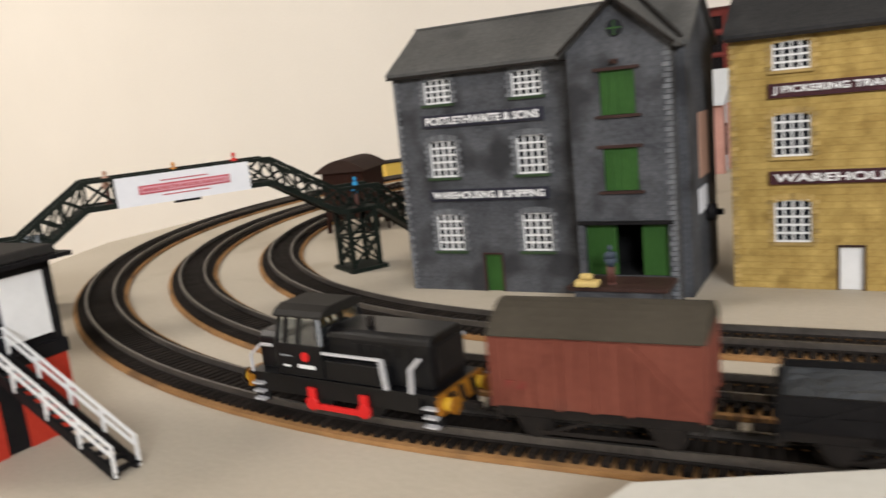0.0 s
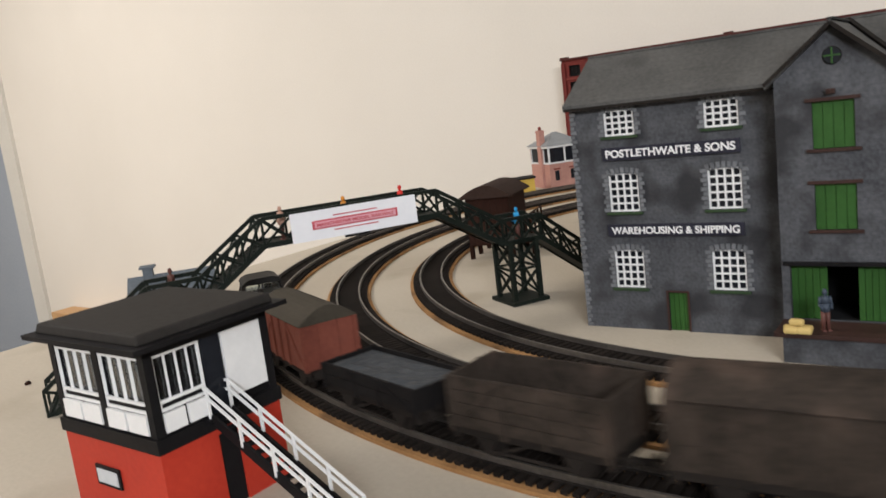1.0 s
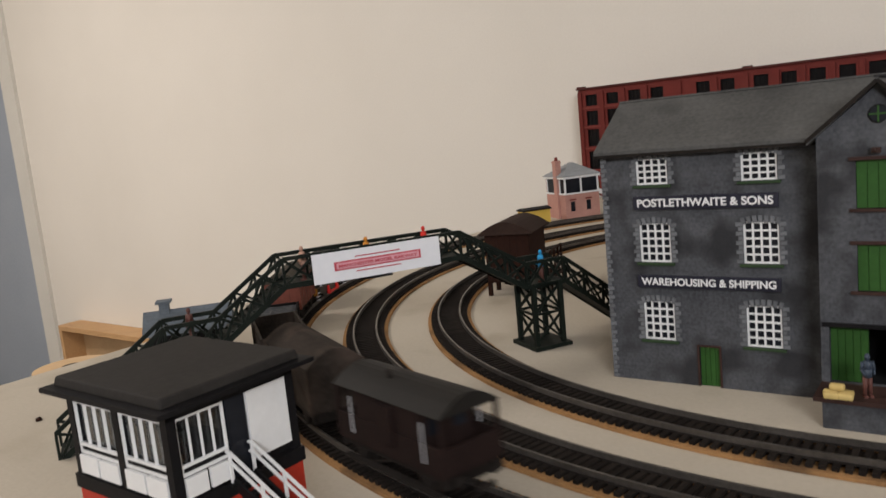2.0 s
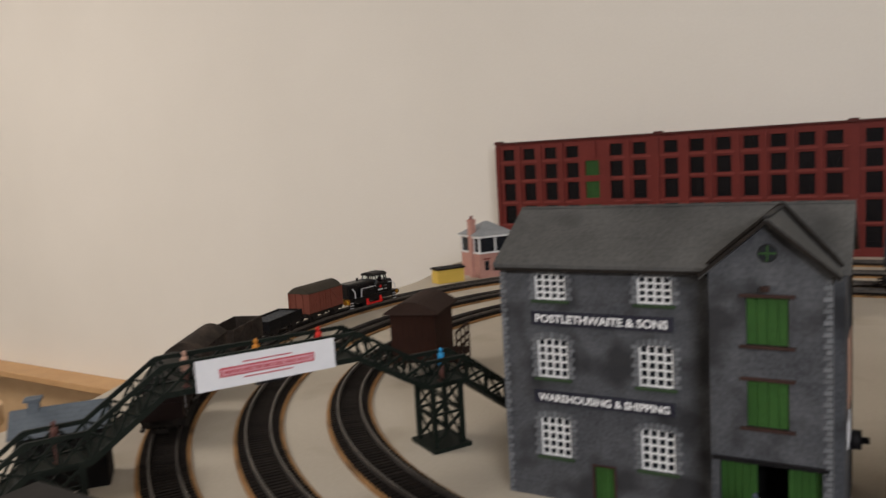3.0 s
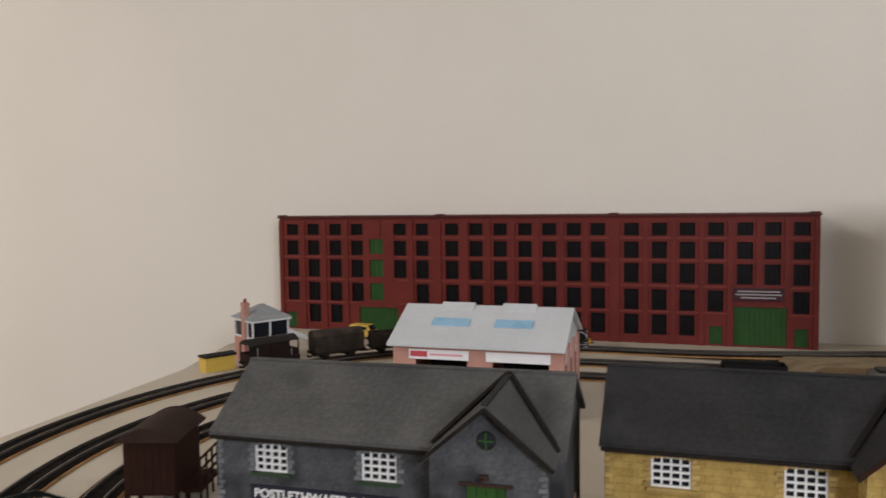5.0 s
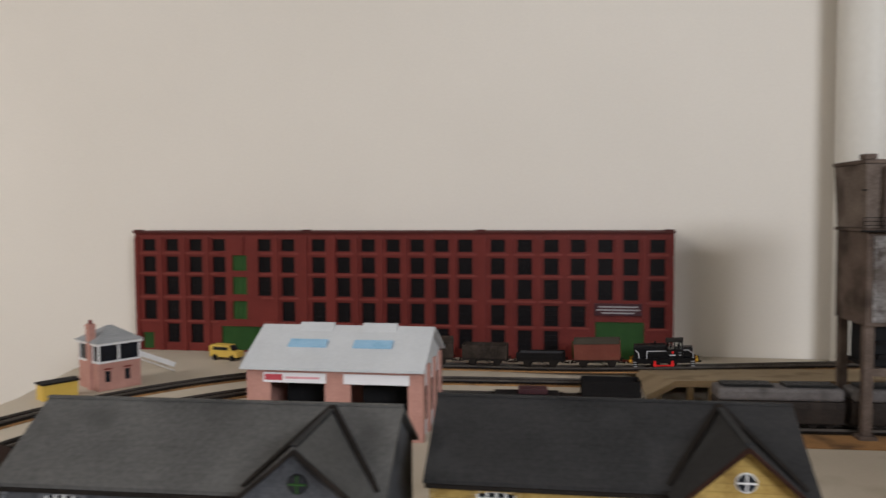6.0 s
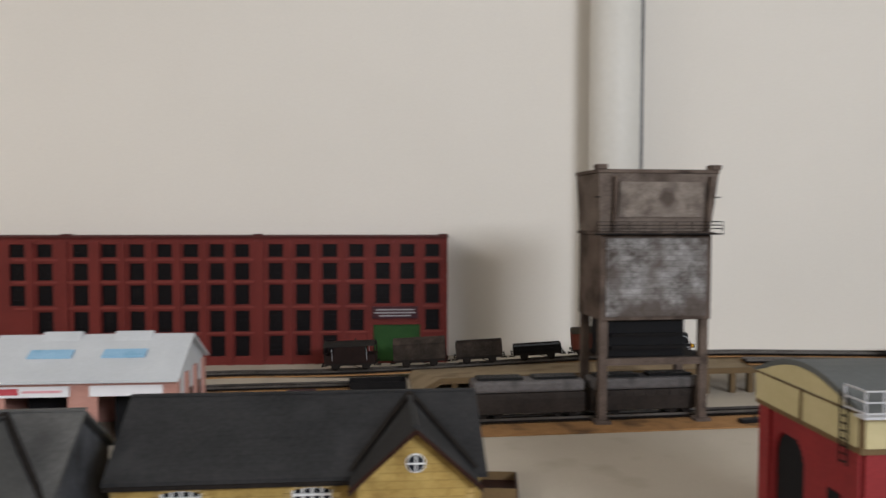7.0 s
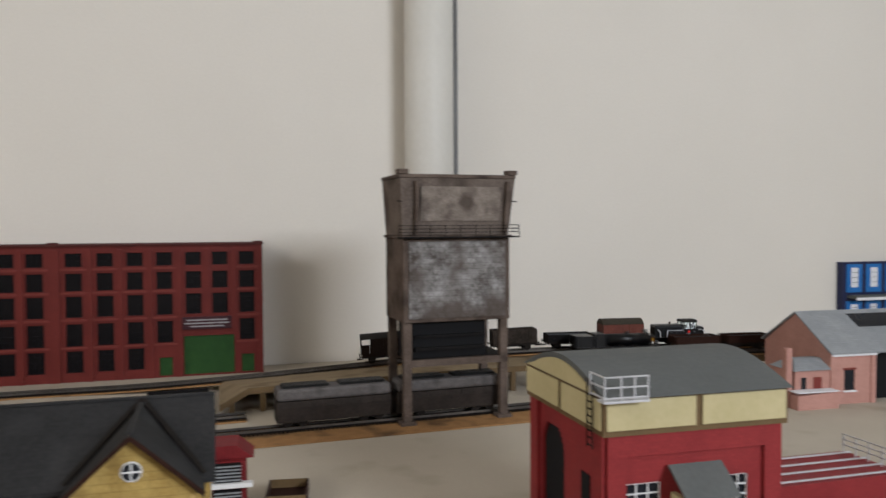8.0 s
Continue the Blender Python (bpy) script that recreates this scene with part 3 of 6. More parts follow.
        for i in range(n):
            z = z0 + 0.0013 + i * (z1 - z0) / n
            wide = i % 2 == 0
            for sx in (-1, 1):
                h = 0.0020 if wide else 0.0013
                x = (x0 - h) if sx < 0 else (x1 + h)
                part("quoin", stone_a if wide else stone_b, quoin, w, m=at(x, 0, z))
        for i in range(7):
            f = (i - 3) / 3.0
            x = (x0 + x1) / 2 + f * (x1 - x0) * 0.49
            part("voussoir", stone_a, quoin, w, m=at(x, 0, z1 + 0.0016 - 0.0012 * f * f, ry=90 + 16 * f))
    for i in range(int(EAVE / 0.0029)):
        z = 0.0015 + i * 0.0029
        wide = i % 2 == 0
        for x, y in ((0, 0), (XE, YG)):
            h = 0.0020 if wide else 0.0013
            part("quoin", stone_a if wide else stone_b, quoin, w, m=at(x + (h - 0.0004 if x == 0 else 0.0004 - h), y, z))
            part("quoin", stone_a if not wide else stone_b, quoin, w, m=at(x + (-0.0 if x == 0 else 0.0), y + (0.0015 if wide else 0.0024) - 0.0004, z, rz=-90 if x == 0 else 90))
    # doors and hatches
    def leaf(name, x0, x1, z0, z1, y, mat, n=4):
        d = part(name, Build().box(x0, x1, y, y + 0.001, z0, z1), mat, w)
        for i in range(n):
            a = x0 + i * (x1 - x0) / n
            part("plank", Build().box(a + 0.0002, a + (x1 - x0) / n - 0.0002, y - 0.0005, y, z0 + 0.0002, z1 - 0.0002), mat, d)
        return d
    leaf("door", *door, 0.002, door_mat)
    part("door_frame", Build().box(door[0] - 0.0012, door[0], -0.0006, 0.001, 0, door[3] + 0.0012).box(door[1], door[1] + 0.0012, -0.0006, 0.001, 0, door[3] + 0.0012).box(door[0], door[1], -0.0006, 0.001, door[3], door[3] + 0.0012), BROWN_DECK, w)
    for x0, x1, z0, z1 in gh[:2]:
        leaf("loading_hatch", x0, x1, z0, z1, YG + 0.0018, GREEN, 4)
        part("lintel", Build().box(x0 - 0.003, x1 + 0.003, YG - 0.001, YG + 0.001, z1, z1 + 0.0018), BROWN_DECK, w)
        part("sill", Build().box(x0 - 0.003, x1 + 0.003, YG - 0.0014, YG + 0.001, z0 - 0.0016, z0), BROWN_DECK, w)
    x0, x1, z0, z1 = gh[2]
    leaf("sliding_door", x0, x0 + 0.018, z0, z1, YG + 0.0045, GREEN, 5)
    leaf("sliding_door", x1 - 0.016, x1, z0, z1, YG + 0.0045, GREEN, 5)
    part("lintel", Build().box(x0 - 0.003, x1 + 0.003, YG - 0.0012, YG + 0.001, z1, z1 + 0.0022), BOX_BLACK, w)
    # black sheet and block added behind the openings, for the darkness indoors
    part("inside_dark_sheet", Build().box(0.006, X1 - 0.006, 0.02, 0.024, 0.003, EAVE), BLACK_VOID, w)
    part("inside_dark_block", Build().box(XG + 0.006, XE - 0.006, YG + 0.006, 0.019, 0.0005, 0.0160), BLACK_VOID, w)
    # round window in the gable
    r = part("round_window", Build().cyl((cx, YG - 0.0006, 0.157), (cx, YG + 0.0002, 0.157), 0.0046, n=20), WHITE if not pale else BOX_BLACK, w)
    part("pane", Build().cyl((cx, YG - 0.0010, 0.157), (cx, YG - 0.0006, 0.157), 0.0040, n=20), DARK_PANE, r)
    bars = GREEN if pale else WHITE
    part("glazing_bar", Build().box(cx - 0.0040, cx + 0.0040, YG - 0.0014, YG - 0.001, 0.1566, 0.1574).box(cx - 0.0004, cx + 0.0004, YG - 0.00141, YG - 0.0011, 0.1530, 0.1610), bars, r)
    part("hoist_bracket", Build().box(cx - 0.003, cx + 0.001, YG - 0.003, YG, 0.138, 0.1405).box(cx - 0.0014, cx - 0.0006, YG - 0.006, YG - 0.003, 0.139, 0.1398), BROWN_DECK, w)
    # loading platform
    p = part("loading_platform", Build().box(XG + 0.004, XE - 0.004, YG - 0.024, YG - 0.0002, 0, 0.0145), stone, w)
    part("deck", Build().box(XG, XE, YG - 0.026, YG - 0.0002, 0.0145, 0.0168), BROWN_DECK, p)
    # signboards
    for words, z0, z1 in ((lines[0], 0.110, 0.118), (lines[1], 0.0615, 0.069)):
        s = part("signboard", Build().box(0.0205, 0.1045, -0.0022, -0.0008, z0, z1), sign_mat, w, "dark board with white capitals")
        lettering("lettering", words, 0.079, (z1 - z0) * 0.62, WHITE, s, at(0.0625, -0.0023, (z0 + z1) / 2))
    if pale:
        # bracket lamp and poster on the side wall
        part("poster", Build().box(X1, X1 + 0.0006, 0.03, 0.06, 0.066, 0.105), FIG["pink"], w, "faded pink and white poster")
        part("poster", Build().box(X1, X1 + 0.0006, 0.025, 0.05, 0.045, 0.060), PAPER, w, "white poster")
        part("wall_winch", Build().cyl((X1, 0.05, 0.042), (X1 + 0.006, 0.05, 0.042), 0.0055, n=14).cyl((X1 + 0.006, 0.05, 0.042), (X1 + 0.010, 0.05, 0.042), 0.002, n=10), BOX_BLACK, w)
    return w


def figure(m, mat, label, tall=0.024, legs=None):
    b = Build()
    for x in (-0.0013, 0.0013):
        b.cyl((x, 0, 0.0006), (x * 0.8, 0, tall * 0.48), 0.0010, 0.0014, n=8)
        b.box(x - 0.0009, x + 0.0009, -0.0024, 0.0012, 0, 0.0010)
    low = len(b.f)
    b.cyl((0, 0, tall * 0.46), (0, 0, tall * 0.66), 0.0023, 0.0025, n=10).cyl((0, 0, tall * 0.66), (0, 0, tall * 0.83), 0.0025, 0.0019, n=10)
    for x in (-1, 1):
        b.cyl((x * 0.0023, 0, tall * 0.81), (x * 0.0030, -0.0004, tall * 0.64), 0.0009, 0.0008, n=8)
        b.cyl((x * 0.0030, -0.0004, tall * 0.64), (x * 0.0022, -0.0026, tall * 0.54), 0.0008, 0.0006, n=8)
    b.cyl((0, 0, tall * 0.83), (0, 0, tall * 0.87), 0.0008, n=8)
    b.dome((0, 0, tall * 0.92), 0.0014, 0.0019, 4, 10).dome((0, 0, tall * 0.92), 0.0014, -0.0018, 4, 10)
    me = b.mesh("figurine", mat)
    me.materials.append(legs or FIG["brown"])
    for p in me.polygons[:low]:
        p.material_index = 1
    ob = part("figurine", me, mat, None)
    ob.matrix_basis = m
    return tagged(ob, label, "figurine")


def warehouses():
    warehouse(at(-0.1785, 0.563, 0, 2.0), GREY_STONE, GREY_QUOIN, GREY_SLATE, SIGN_DARK, ("POSTLETHWAITE & SONS", "WAREHOUSING & SHIPPING"),
              "three-storey grey stone model warehouse with green loading hatches", GREEN, True)
    warehouse(at(0.0285, 0.597, 0, 0.5), YELLOW_STONE, YELLOW_QUOIN, DARK_SLATE, SIGN_MAROON, ("J PICKERING TRANSPORT", "WAREHOUSING"),
              "three-storey yellow stone model warehouse with a dark slate roof", WHITE, False, 0.1165, 0.1705, 0.1765)
    figure(at(-0.0265, 0.533, 0.0168, 30), FIG["slate"], "grey-blue painted worker figurine on the loading platform", 0.0225)
    s = thing("sack_pile", at(-0.0385, 0.528, 0.0168), "pile of cream sacks on the loading platform", "sacks")
    for i, (x, y, z) in enumerate(((-0.004, 0, 0), (0.003, 0.001, 0), (-0.001, 0.0, 0.0034), (-0.003, -0.004, 0), (0.0035, -0.0035, 0))):
        part("sack", Build().box(x - 0.0036, x + 0.0036, y - 0.0022, y + 0.0022, z, z + 0.0034), SACK, s, bevel=0.0011)
    g = Build()
    rnd = random.Random(8)
    g.dome((0, 0, 0.0001), 0.0026, 0.0026, 3, 7)
    g.v = [(x * rnd.uniform(0.7, 1.3), y * rnd.uniform(0.7, 1.3), z * rnd.uniform(0.8, 1.1)) for x, y, z in g.v]
    chip = part("gravel_chip", g, HUT_BROWN)
    chip.matrix_basis = at(-0.5046, 0.3414)
    tagged(chip, "tiny dark brown chip lying on the board", "chip")
    c = part("card_sheet", Build().extrude([(0.030, 0.262), (0.19, 0.262), (0.19, 0.362), (0.112, 0.347), (0.0485, 0.317)], "z", 0.0003, 0.0195), PAPER_GREY, bevel=0.001)
    tagged(c, "pale grey card block lying beside the near track", "card block")
    b = thing("wooden_crate", at(-0.183, 0.605), "small brown crate beside the grey warehouse", "crate")
    part("box", Build().box(-0.012, 0, 0, 0.012, 0, 0.02), HUT_BROWN, b, bevel=0.0006)


# ---- low-relief mill on the wall ----
def mill():
    w = thing("mill_facade", at(0, 1.643), "long low-relief red brick mill with dark windows", "building")
    cols = [-0.731, -0.683, -0.634, -0.586, -0.493, -0.446, -0.385, -0.336, -0.288, -0.240, -0.194, -0.148, -0.104, -0.044, 0.005, 0.053, 0.101, 0.149, 0.194, 0.240]
    rows = [(0.196, 0.219), (0.155, 0.185), (0.110, 0.146), (0.061, 0.099), (0.016, 0.053)]
    WD, X0, X1 = 0.0265, -0.748, 0.281
    holes, doors = [], []
    for i, x in enumerate(cols):
        for j, (z0, z1) in enumerate(rows):
            if (j == 4 and i in (0, 3, 4, 16, 17, 18, 19)) or (j == 3 and i in (4, 17, 18)):
                continue
            holes.append((x, x + WD, z0, z1))
    doors += [(-0.546, -0.516, z0, z1) for z0, z1 in ((0.158, 0.188), (0.112, 0.146), (0.064, 0.099))]
    doors += [(-0.570, -0.486, 0.003, 0.050), (0.145, 0.231, 0.003, 0.071), (0.104, 0.126, 0.003, 0.035), (0.243, 0.265, 0.003, 0.035), (-0.735, -0.712, 0.003, 0.035)]
    part("wall", holed_wall(Build(), X0, X1, 0, 0.231, 0, 0.010, holes + doors), RED_BRICK, w)
    part("backing", Build().box(X0, X1, 0.0101, 0.068, 0, 0.231), DARK_RED, w)
    shapes = {}
    for x0, x1, z0, z1 in holes:
        h = round(z1 - z0, 4)
        if h not in shapes:
            g = grille(0, WD, 0, h, 3, max(2, round(h / 0.009)), 0.0012, 0.003, 0.0042)
            shapes[h] = (g.mesh("window", BOX_BLACK), Build().box(0, WD, 0.006, 0.0066, 0, h).mesh("pane", MILL_PANE))
        win = part("window", shapes[h][0], BOX_BLACK, w, m=at(x0, 0, z0))
        part("pane", shapes[h][1], MILL_PANE, win)
    for x0, x1, z0, z1 in doors:
        d = part("door", Build().box(x0, x1, 0.004, 0.006, z0, z1), MILL_GREEN, w, "dark green boarded door")
        n = max(3, int((x1 - x0) / 0.008))
        for k in range(n):
            a = x0 + k * (x1 - x0) / n
            part("plank", Build().box(a + 0.0003, a + (x1 - x0) / n - 0.0003, 0.003, 0.004, z0, z1), MILL_GREEN, d)
    # piers, sill bands, parapet
    edges = [X0] + [(a + WD + b) / 2 for a, b in zip(cols, cols[1:])] + [X1]
    for i, x in enumerate(edges):
        wide = 0.0085 if i in (0, 7, 13, 20) or i == 6 else 0.0045
        for x0, x1, z0 in [(x - wide, x + wide, 0.0)]:
            x0, x1 = max(X0, x0), min(X1, x1)
            if any(x0 < d[1] and x1 > d[0] for d in doors):
                z0 = max(d[3] for d in doors if x0 < d[1] and x1 > d[0]) + 0.006
            part("pier", Build().box(x0, x1, -0.003, -0.0002, z0, 0.225), RED_BRICK, w)
    for x in (X0 + 0.008, -0.395, -0.062, X1 - 0.008):
        part("pier_cap", Build().box(x - 0.008, x + 0.008, -0.005, 0.008, 0.2345, 0.2375), DARK_RED, w)
    for z in (0.1895, 0.1495, 0.1035, 0.0565):
        part("sill_band", Build().box(X0, -0.575, -0.0024, -0.0003, z, z + 0.0035).box(-0.485, 0.138, -0.0024, -0.0003, z, z + 0.0035).box(0.236, X1, -0.0024, -0.0003, z, z + 0.0035), RED_BAND, w)
    part("parapet", Build().box(X0 - 0.002, X1 + 0.002, -0.005, 0.068, 0.2311, 0.2345), DARK_RED, w)
    s = part("signboard", Build().box(0.143, 0.226, -0.0052, -0.0034, 0.083, 0.105), SIGN_MAROON, w, "dark board with rows of white lettering")
    for z, a, b in ((0.099, 0.150, 0.219), (0.0935, 0.147, 0.222), (0.088, 0.156, 0.213)):
        part("text_bar", Build().box(a, b, -0.0057, -0.0052, z - 0.0012, z + 0.0012), MILL_TEXT, s)


def small_signal_box():
    b = thing("signal_box", at(-0.6092, 1.300, 0, 57), "pink brick card signal box with a grey hipped roof", "building")
    L, D, E = 0.067, 0.068, 0.074
    part("wall", holed_wall(Build(), 0, L, 0, 0.045, 0, 0.002, [(0.010, 0.019, 0.013, 0.030), (0.041, 0.050, 0.013, 0.030)]).box(0, L, D - 0.002, D, 0, E).box(0, 0.002, 0.002, D - 0.002, 0, 0.045).box(L - 0.002, L, 0.002, D - 0.002, 0, E), PINK_BRICK, b)
    for x in (0.010, 0.041):
        part("window", Build().box(x, x + 0.009, 0.0012, 0.0018, 0.013, 0.030), DARK_PANE, b)
        part("arch", Build().box(x - 0.002, x + 0.011, -0.0008, 0.0, 0.032, 0.0345), RED_BAND, b)
    # black sheet for the darkness behind the cabin windows
    part("interior", Build().box(0.006, L - 0.004, 0.02, 0.022, 0.045, E), BLACK_VOID, b)
    for x in (0.0, 0.031, L - 0.003):
        part("window_post", Build().box(x, x + 0.003, 0, 0.002, 0.045, E), WHITE, b)
    for y in (0.018, 0.036, D - 0.003):
        part("window_post", Build().box(0, 0.002, y, y + 0.003, 0.045, E), WHITE, b)
    part("window_sill", Build().box(-0.001, L + 0.001, -0.001, 0.003, 0.0425, 0.0452).box(-0.001, 0.003, 0.003, D, 0.0425, 0.0452), WHITE, b)
    part("pane", Build().box(0.003, L - 0.003, 0.0016, 0.002, 0.0452, E - 0.004).box(0.0016, 0.002, 0.003, D - 0.003, 0.0452, E - 0.004), DARK_PANE, b)
    part("fascia", Build().box(-0.003, L + 0.003, -0.003, D + 0.003, E - 0.004, E), WHITE, b)
    r = Build()
    o, t = 0.005, E + 0.022
    r.v += [(-o, -o, E), (L + o, -o, E), (L + o, D + o, E), (-o, D + o, E), (0.029, D / 2, t), (L - 0.029, D / 2, t)]
    for q in ((3, 2, 1, 0), (0, 1, 5, 4), (2, 3, 4, 5), (3, 0, 4), (1, 2, 5)):
        r.face(*q)
    part("roof", r, CARD_GREY, b)
    c = part("chimney", Build().box(-0.004, 0.006, 0.02, 0.032, 0, 0.102).box(-0.0048, 0.0068, 0.0192, 0.0328, 0.098, 0.1), PINK_BRICK, b)
    part("chimney_pot", Build().cyl((0.001, 0.026, 0.102), (0.001, 0.026, 0.108), 0.003, 0.0025), RED_BAND, c)
    s = part("staircase", Build().beam((L + 0.002, D - 0.012, 0.042), (L + 0.085, D - 0.012, 0.002), 0.012, 0.0015), WHITE, b, "white card staircase")
    part("handrail", Build().beam((L, D - 0.019, 0.052), (L + 0.085, D - 0.019, 0.012), 0.001, 0.008), WHITE, s)
    y = thing("platelayers_hut", at(-0.6533, 1.233, 0, 58), "small yellow hut with a black roof beside the track", "hut")
    part("wall", Build().box(0, 0.05, 0, 0.024, 0, 0.023), YELLOW_PLAIN, y)
    part("roof", Build().extrude([(-0.002, 0.0232), (0.026, 0.0232), (0.026, 0.0255), (0.012, 0.0285), (-0.002, 0.0255)], "x", -0.002, 0.052), BOX_BLACK, y)
    v = thing("yellow_van", at(-0.5253, 1.567, 0, -10), "yellow model road van parked before the mill", "van")
    part("body", Build().extrude([(-0.03, 0.006), (0.03, 0.006), (0.03, 0.016), (0.018, 0.018), (0.012, 0.028), (-0.028, 0.028), (-0.03, 0.024)], "y", 0.011, -0.011), YELLOW_PLAIN, v, bevel=0.001)
    part("window", Build().box(-0.022, 0.010, -0.0114, -0.011, 0.019, 0.025), DARK_PANE, v)
    part("windscreen", Build().hexa([(0.0125, -0.009, 0.0272), (0.0185, -0.009, 0.0183), (0.0185, 0.009, 0.0183), (0.0125, 0.009, 0.0272), (0.0132, -0.009, 0.0276), (0.0192, -0.009, 0.0187), (0.0192, 0.009, 0.0187), (0.0132, 0.009, 0.0276)]), DARK_PANE, v)
    for x in (-0.018, 0.018):
        for s in (-1, 1):
            part("wheel", Build().cyl((x, s * 0.008, 0.0055), (x, s * 0.0115, 0.0055), 0.0055, n=14), BOX_BLACK, v)


def engine_shed():
    s = thing("engine_shed", at(-0.291, 1.116, 0, 0.6), "pink brick card engine shed with a white roof and skylights", "building")
    L, D, E, R = 0.215, 0.150, 0.088, 0.124
    op = [(0.030, 0.098, 0.0, 0.068), (0.130, 0.200, 0.0, 0.068)]
    part("wall", holed_wall(Build(), 0, L, 0, E, 0, 0.003, op), PINK_BRICK, s)
    part("wall", Build().box(0, L, D - 0.003, D, 0, E), PINK_BRICK, s)
    for x in (0, L - 0.003):
        part("wall", Build().extrude([(0.003, 0), (D - 0.003, 0), (D - 0.003, E), (D / 2, R - 0.004), (0.003, E)], "x", x, x + 0.003), PINK_BRICK if x == 0 else SHED_ROOF, s)
    for y in (0.0, 0.045, 0.09, 0.136):
        part("buttress", Build().box(L, L + 0.003, y, y + 0.014, 0, E - 0.004), PINK_BRICK, s)
    part("roof", Build().extrude([(-0.008, E - 0.004), (D / 2, R), (D + 0.008, E - 0.004), (D + 0.008, E - 0.001), (D / 2, R + 0.003), (-0.008, E - 0.001)], "x", -0.006, L + 0.006), SHED_ROOF, s)
    for x in (0.045, 0.128):
        v = part("roof_vent", Build().extrude([(D / 2 - 0.022, R - 0.010), (D / 2, R + 0.0065), (D / 2 + 0.022, R - 0.010)], "x", x, x + 0.045), SHED_ROOF, s)
        part("skylight", Build().hexa([(x - 0.003, 0.030, 0.1055), (x + 0.046, 0.030, 0.1055), (x + 0.046, 0.043, 0.112), (x - 0.003, 0.043, 0.112), (x - 0.003, 0.030, 0.1075), (x + 0.046, 0.030, 0.1075), (x + 0.046, 0.043, 0.114), (x - 0.003, 0.043, 0.114)]), SKYLIGHT, v, "pale blue rooflight")
    for (x0, x1, _, z1), k in zip(op, (1, 0)):
        part("fascia_board", Build().box(x0 - 0.008, x1 + 0.002, -0.002, -0.0002, z1, z1 + 0.012), PAPER, s)
        if k:
            part("notice", Build().box(x0 - 0.006, x0 + 0.016, -0.0026, -0.002, z1 + 0.003, z1 + 0.010), PRINT_RED, s)
            part("text_bar", Build().box(x0 + 0.020, x0 + 0.062, -0.0026, -0.002, z1 + 0.005, z1 + 0.0075), PRINT_PINK, s)
        # black sheet inside the shed: the doorway's shade as colour
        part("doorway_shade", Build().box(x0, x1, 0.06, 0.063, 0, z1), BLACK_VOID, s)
    part("side_window", Build().box(L, L + 0.001, 0.020, 0.040, 0.02, 0.06).box(L, L + 0.001, 0.064, 0.085, 0.02, 0.06).box(L, L + 0.001, 0.109, 0.130, 0.02, 0.06), DARK_PANE, s)


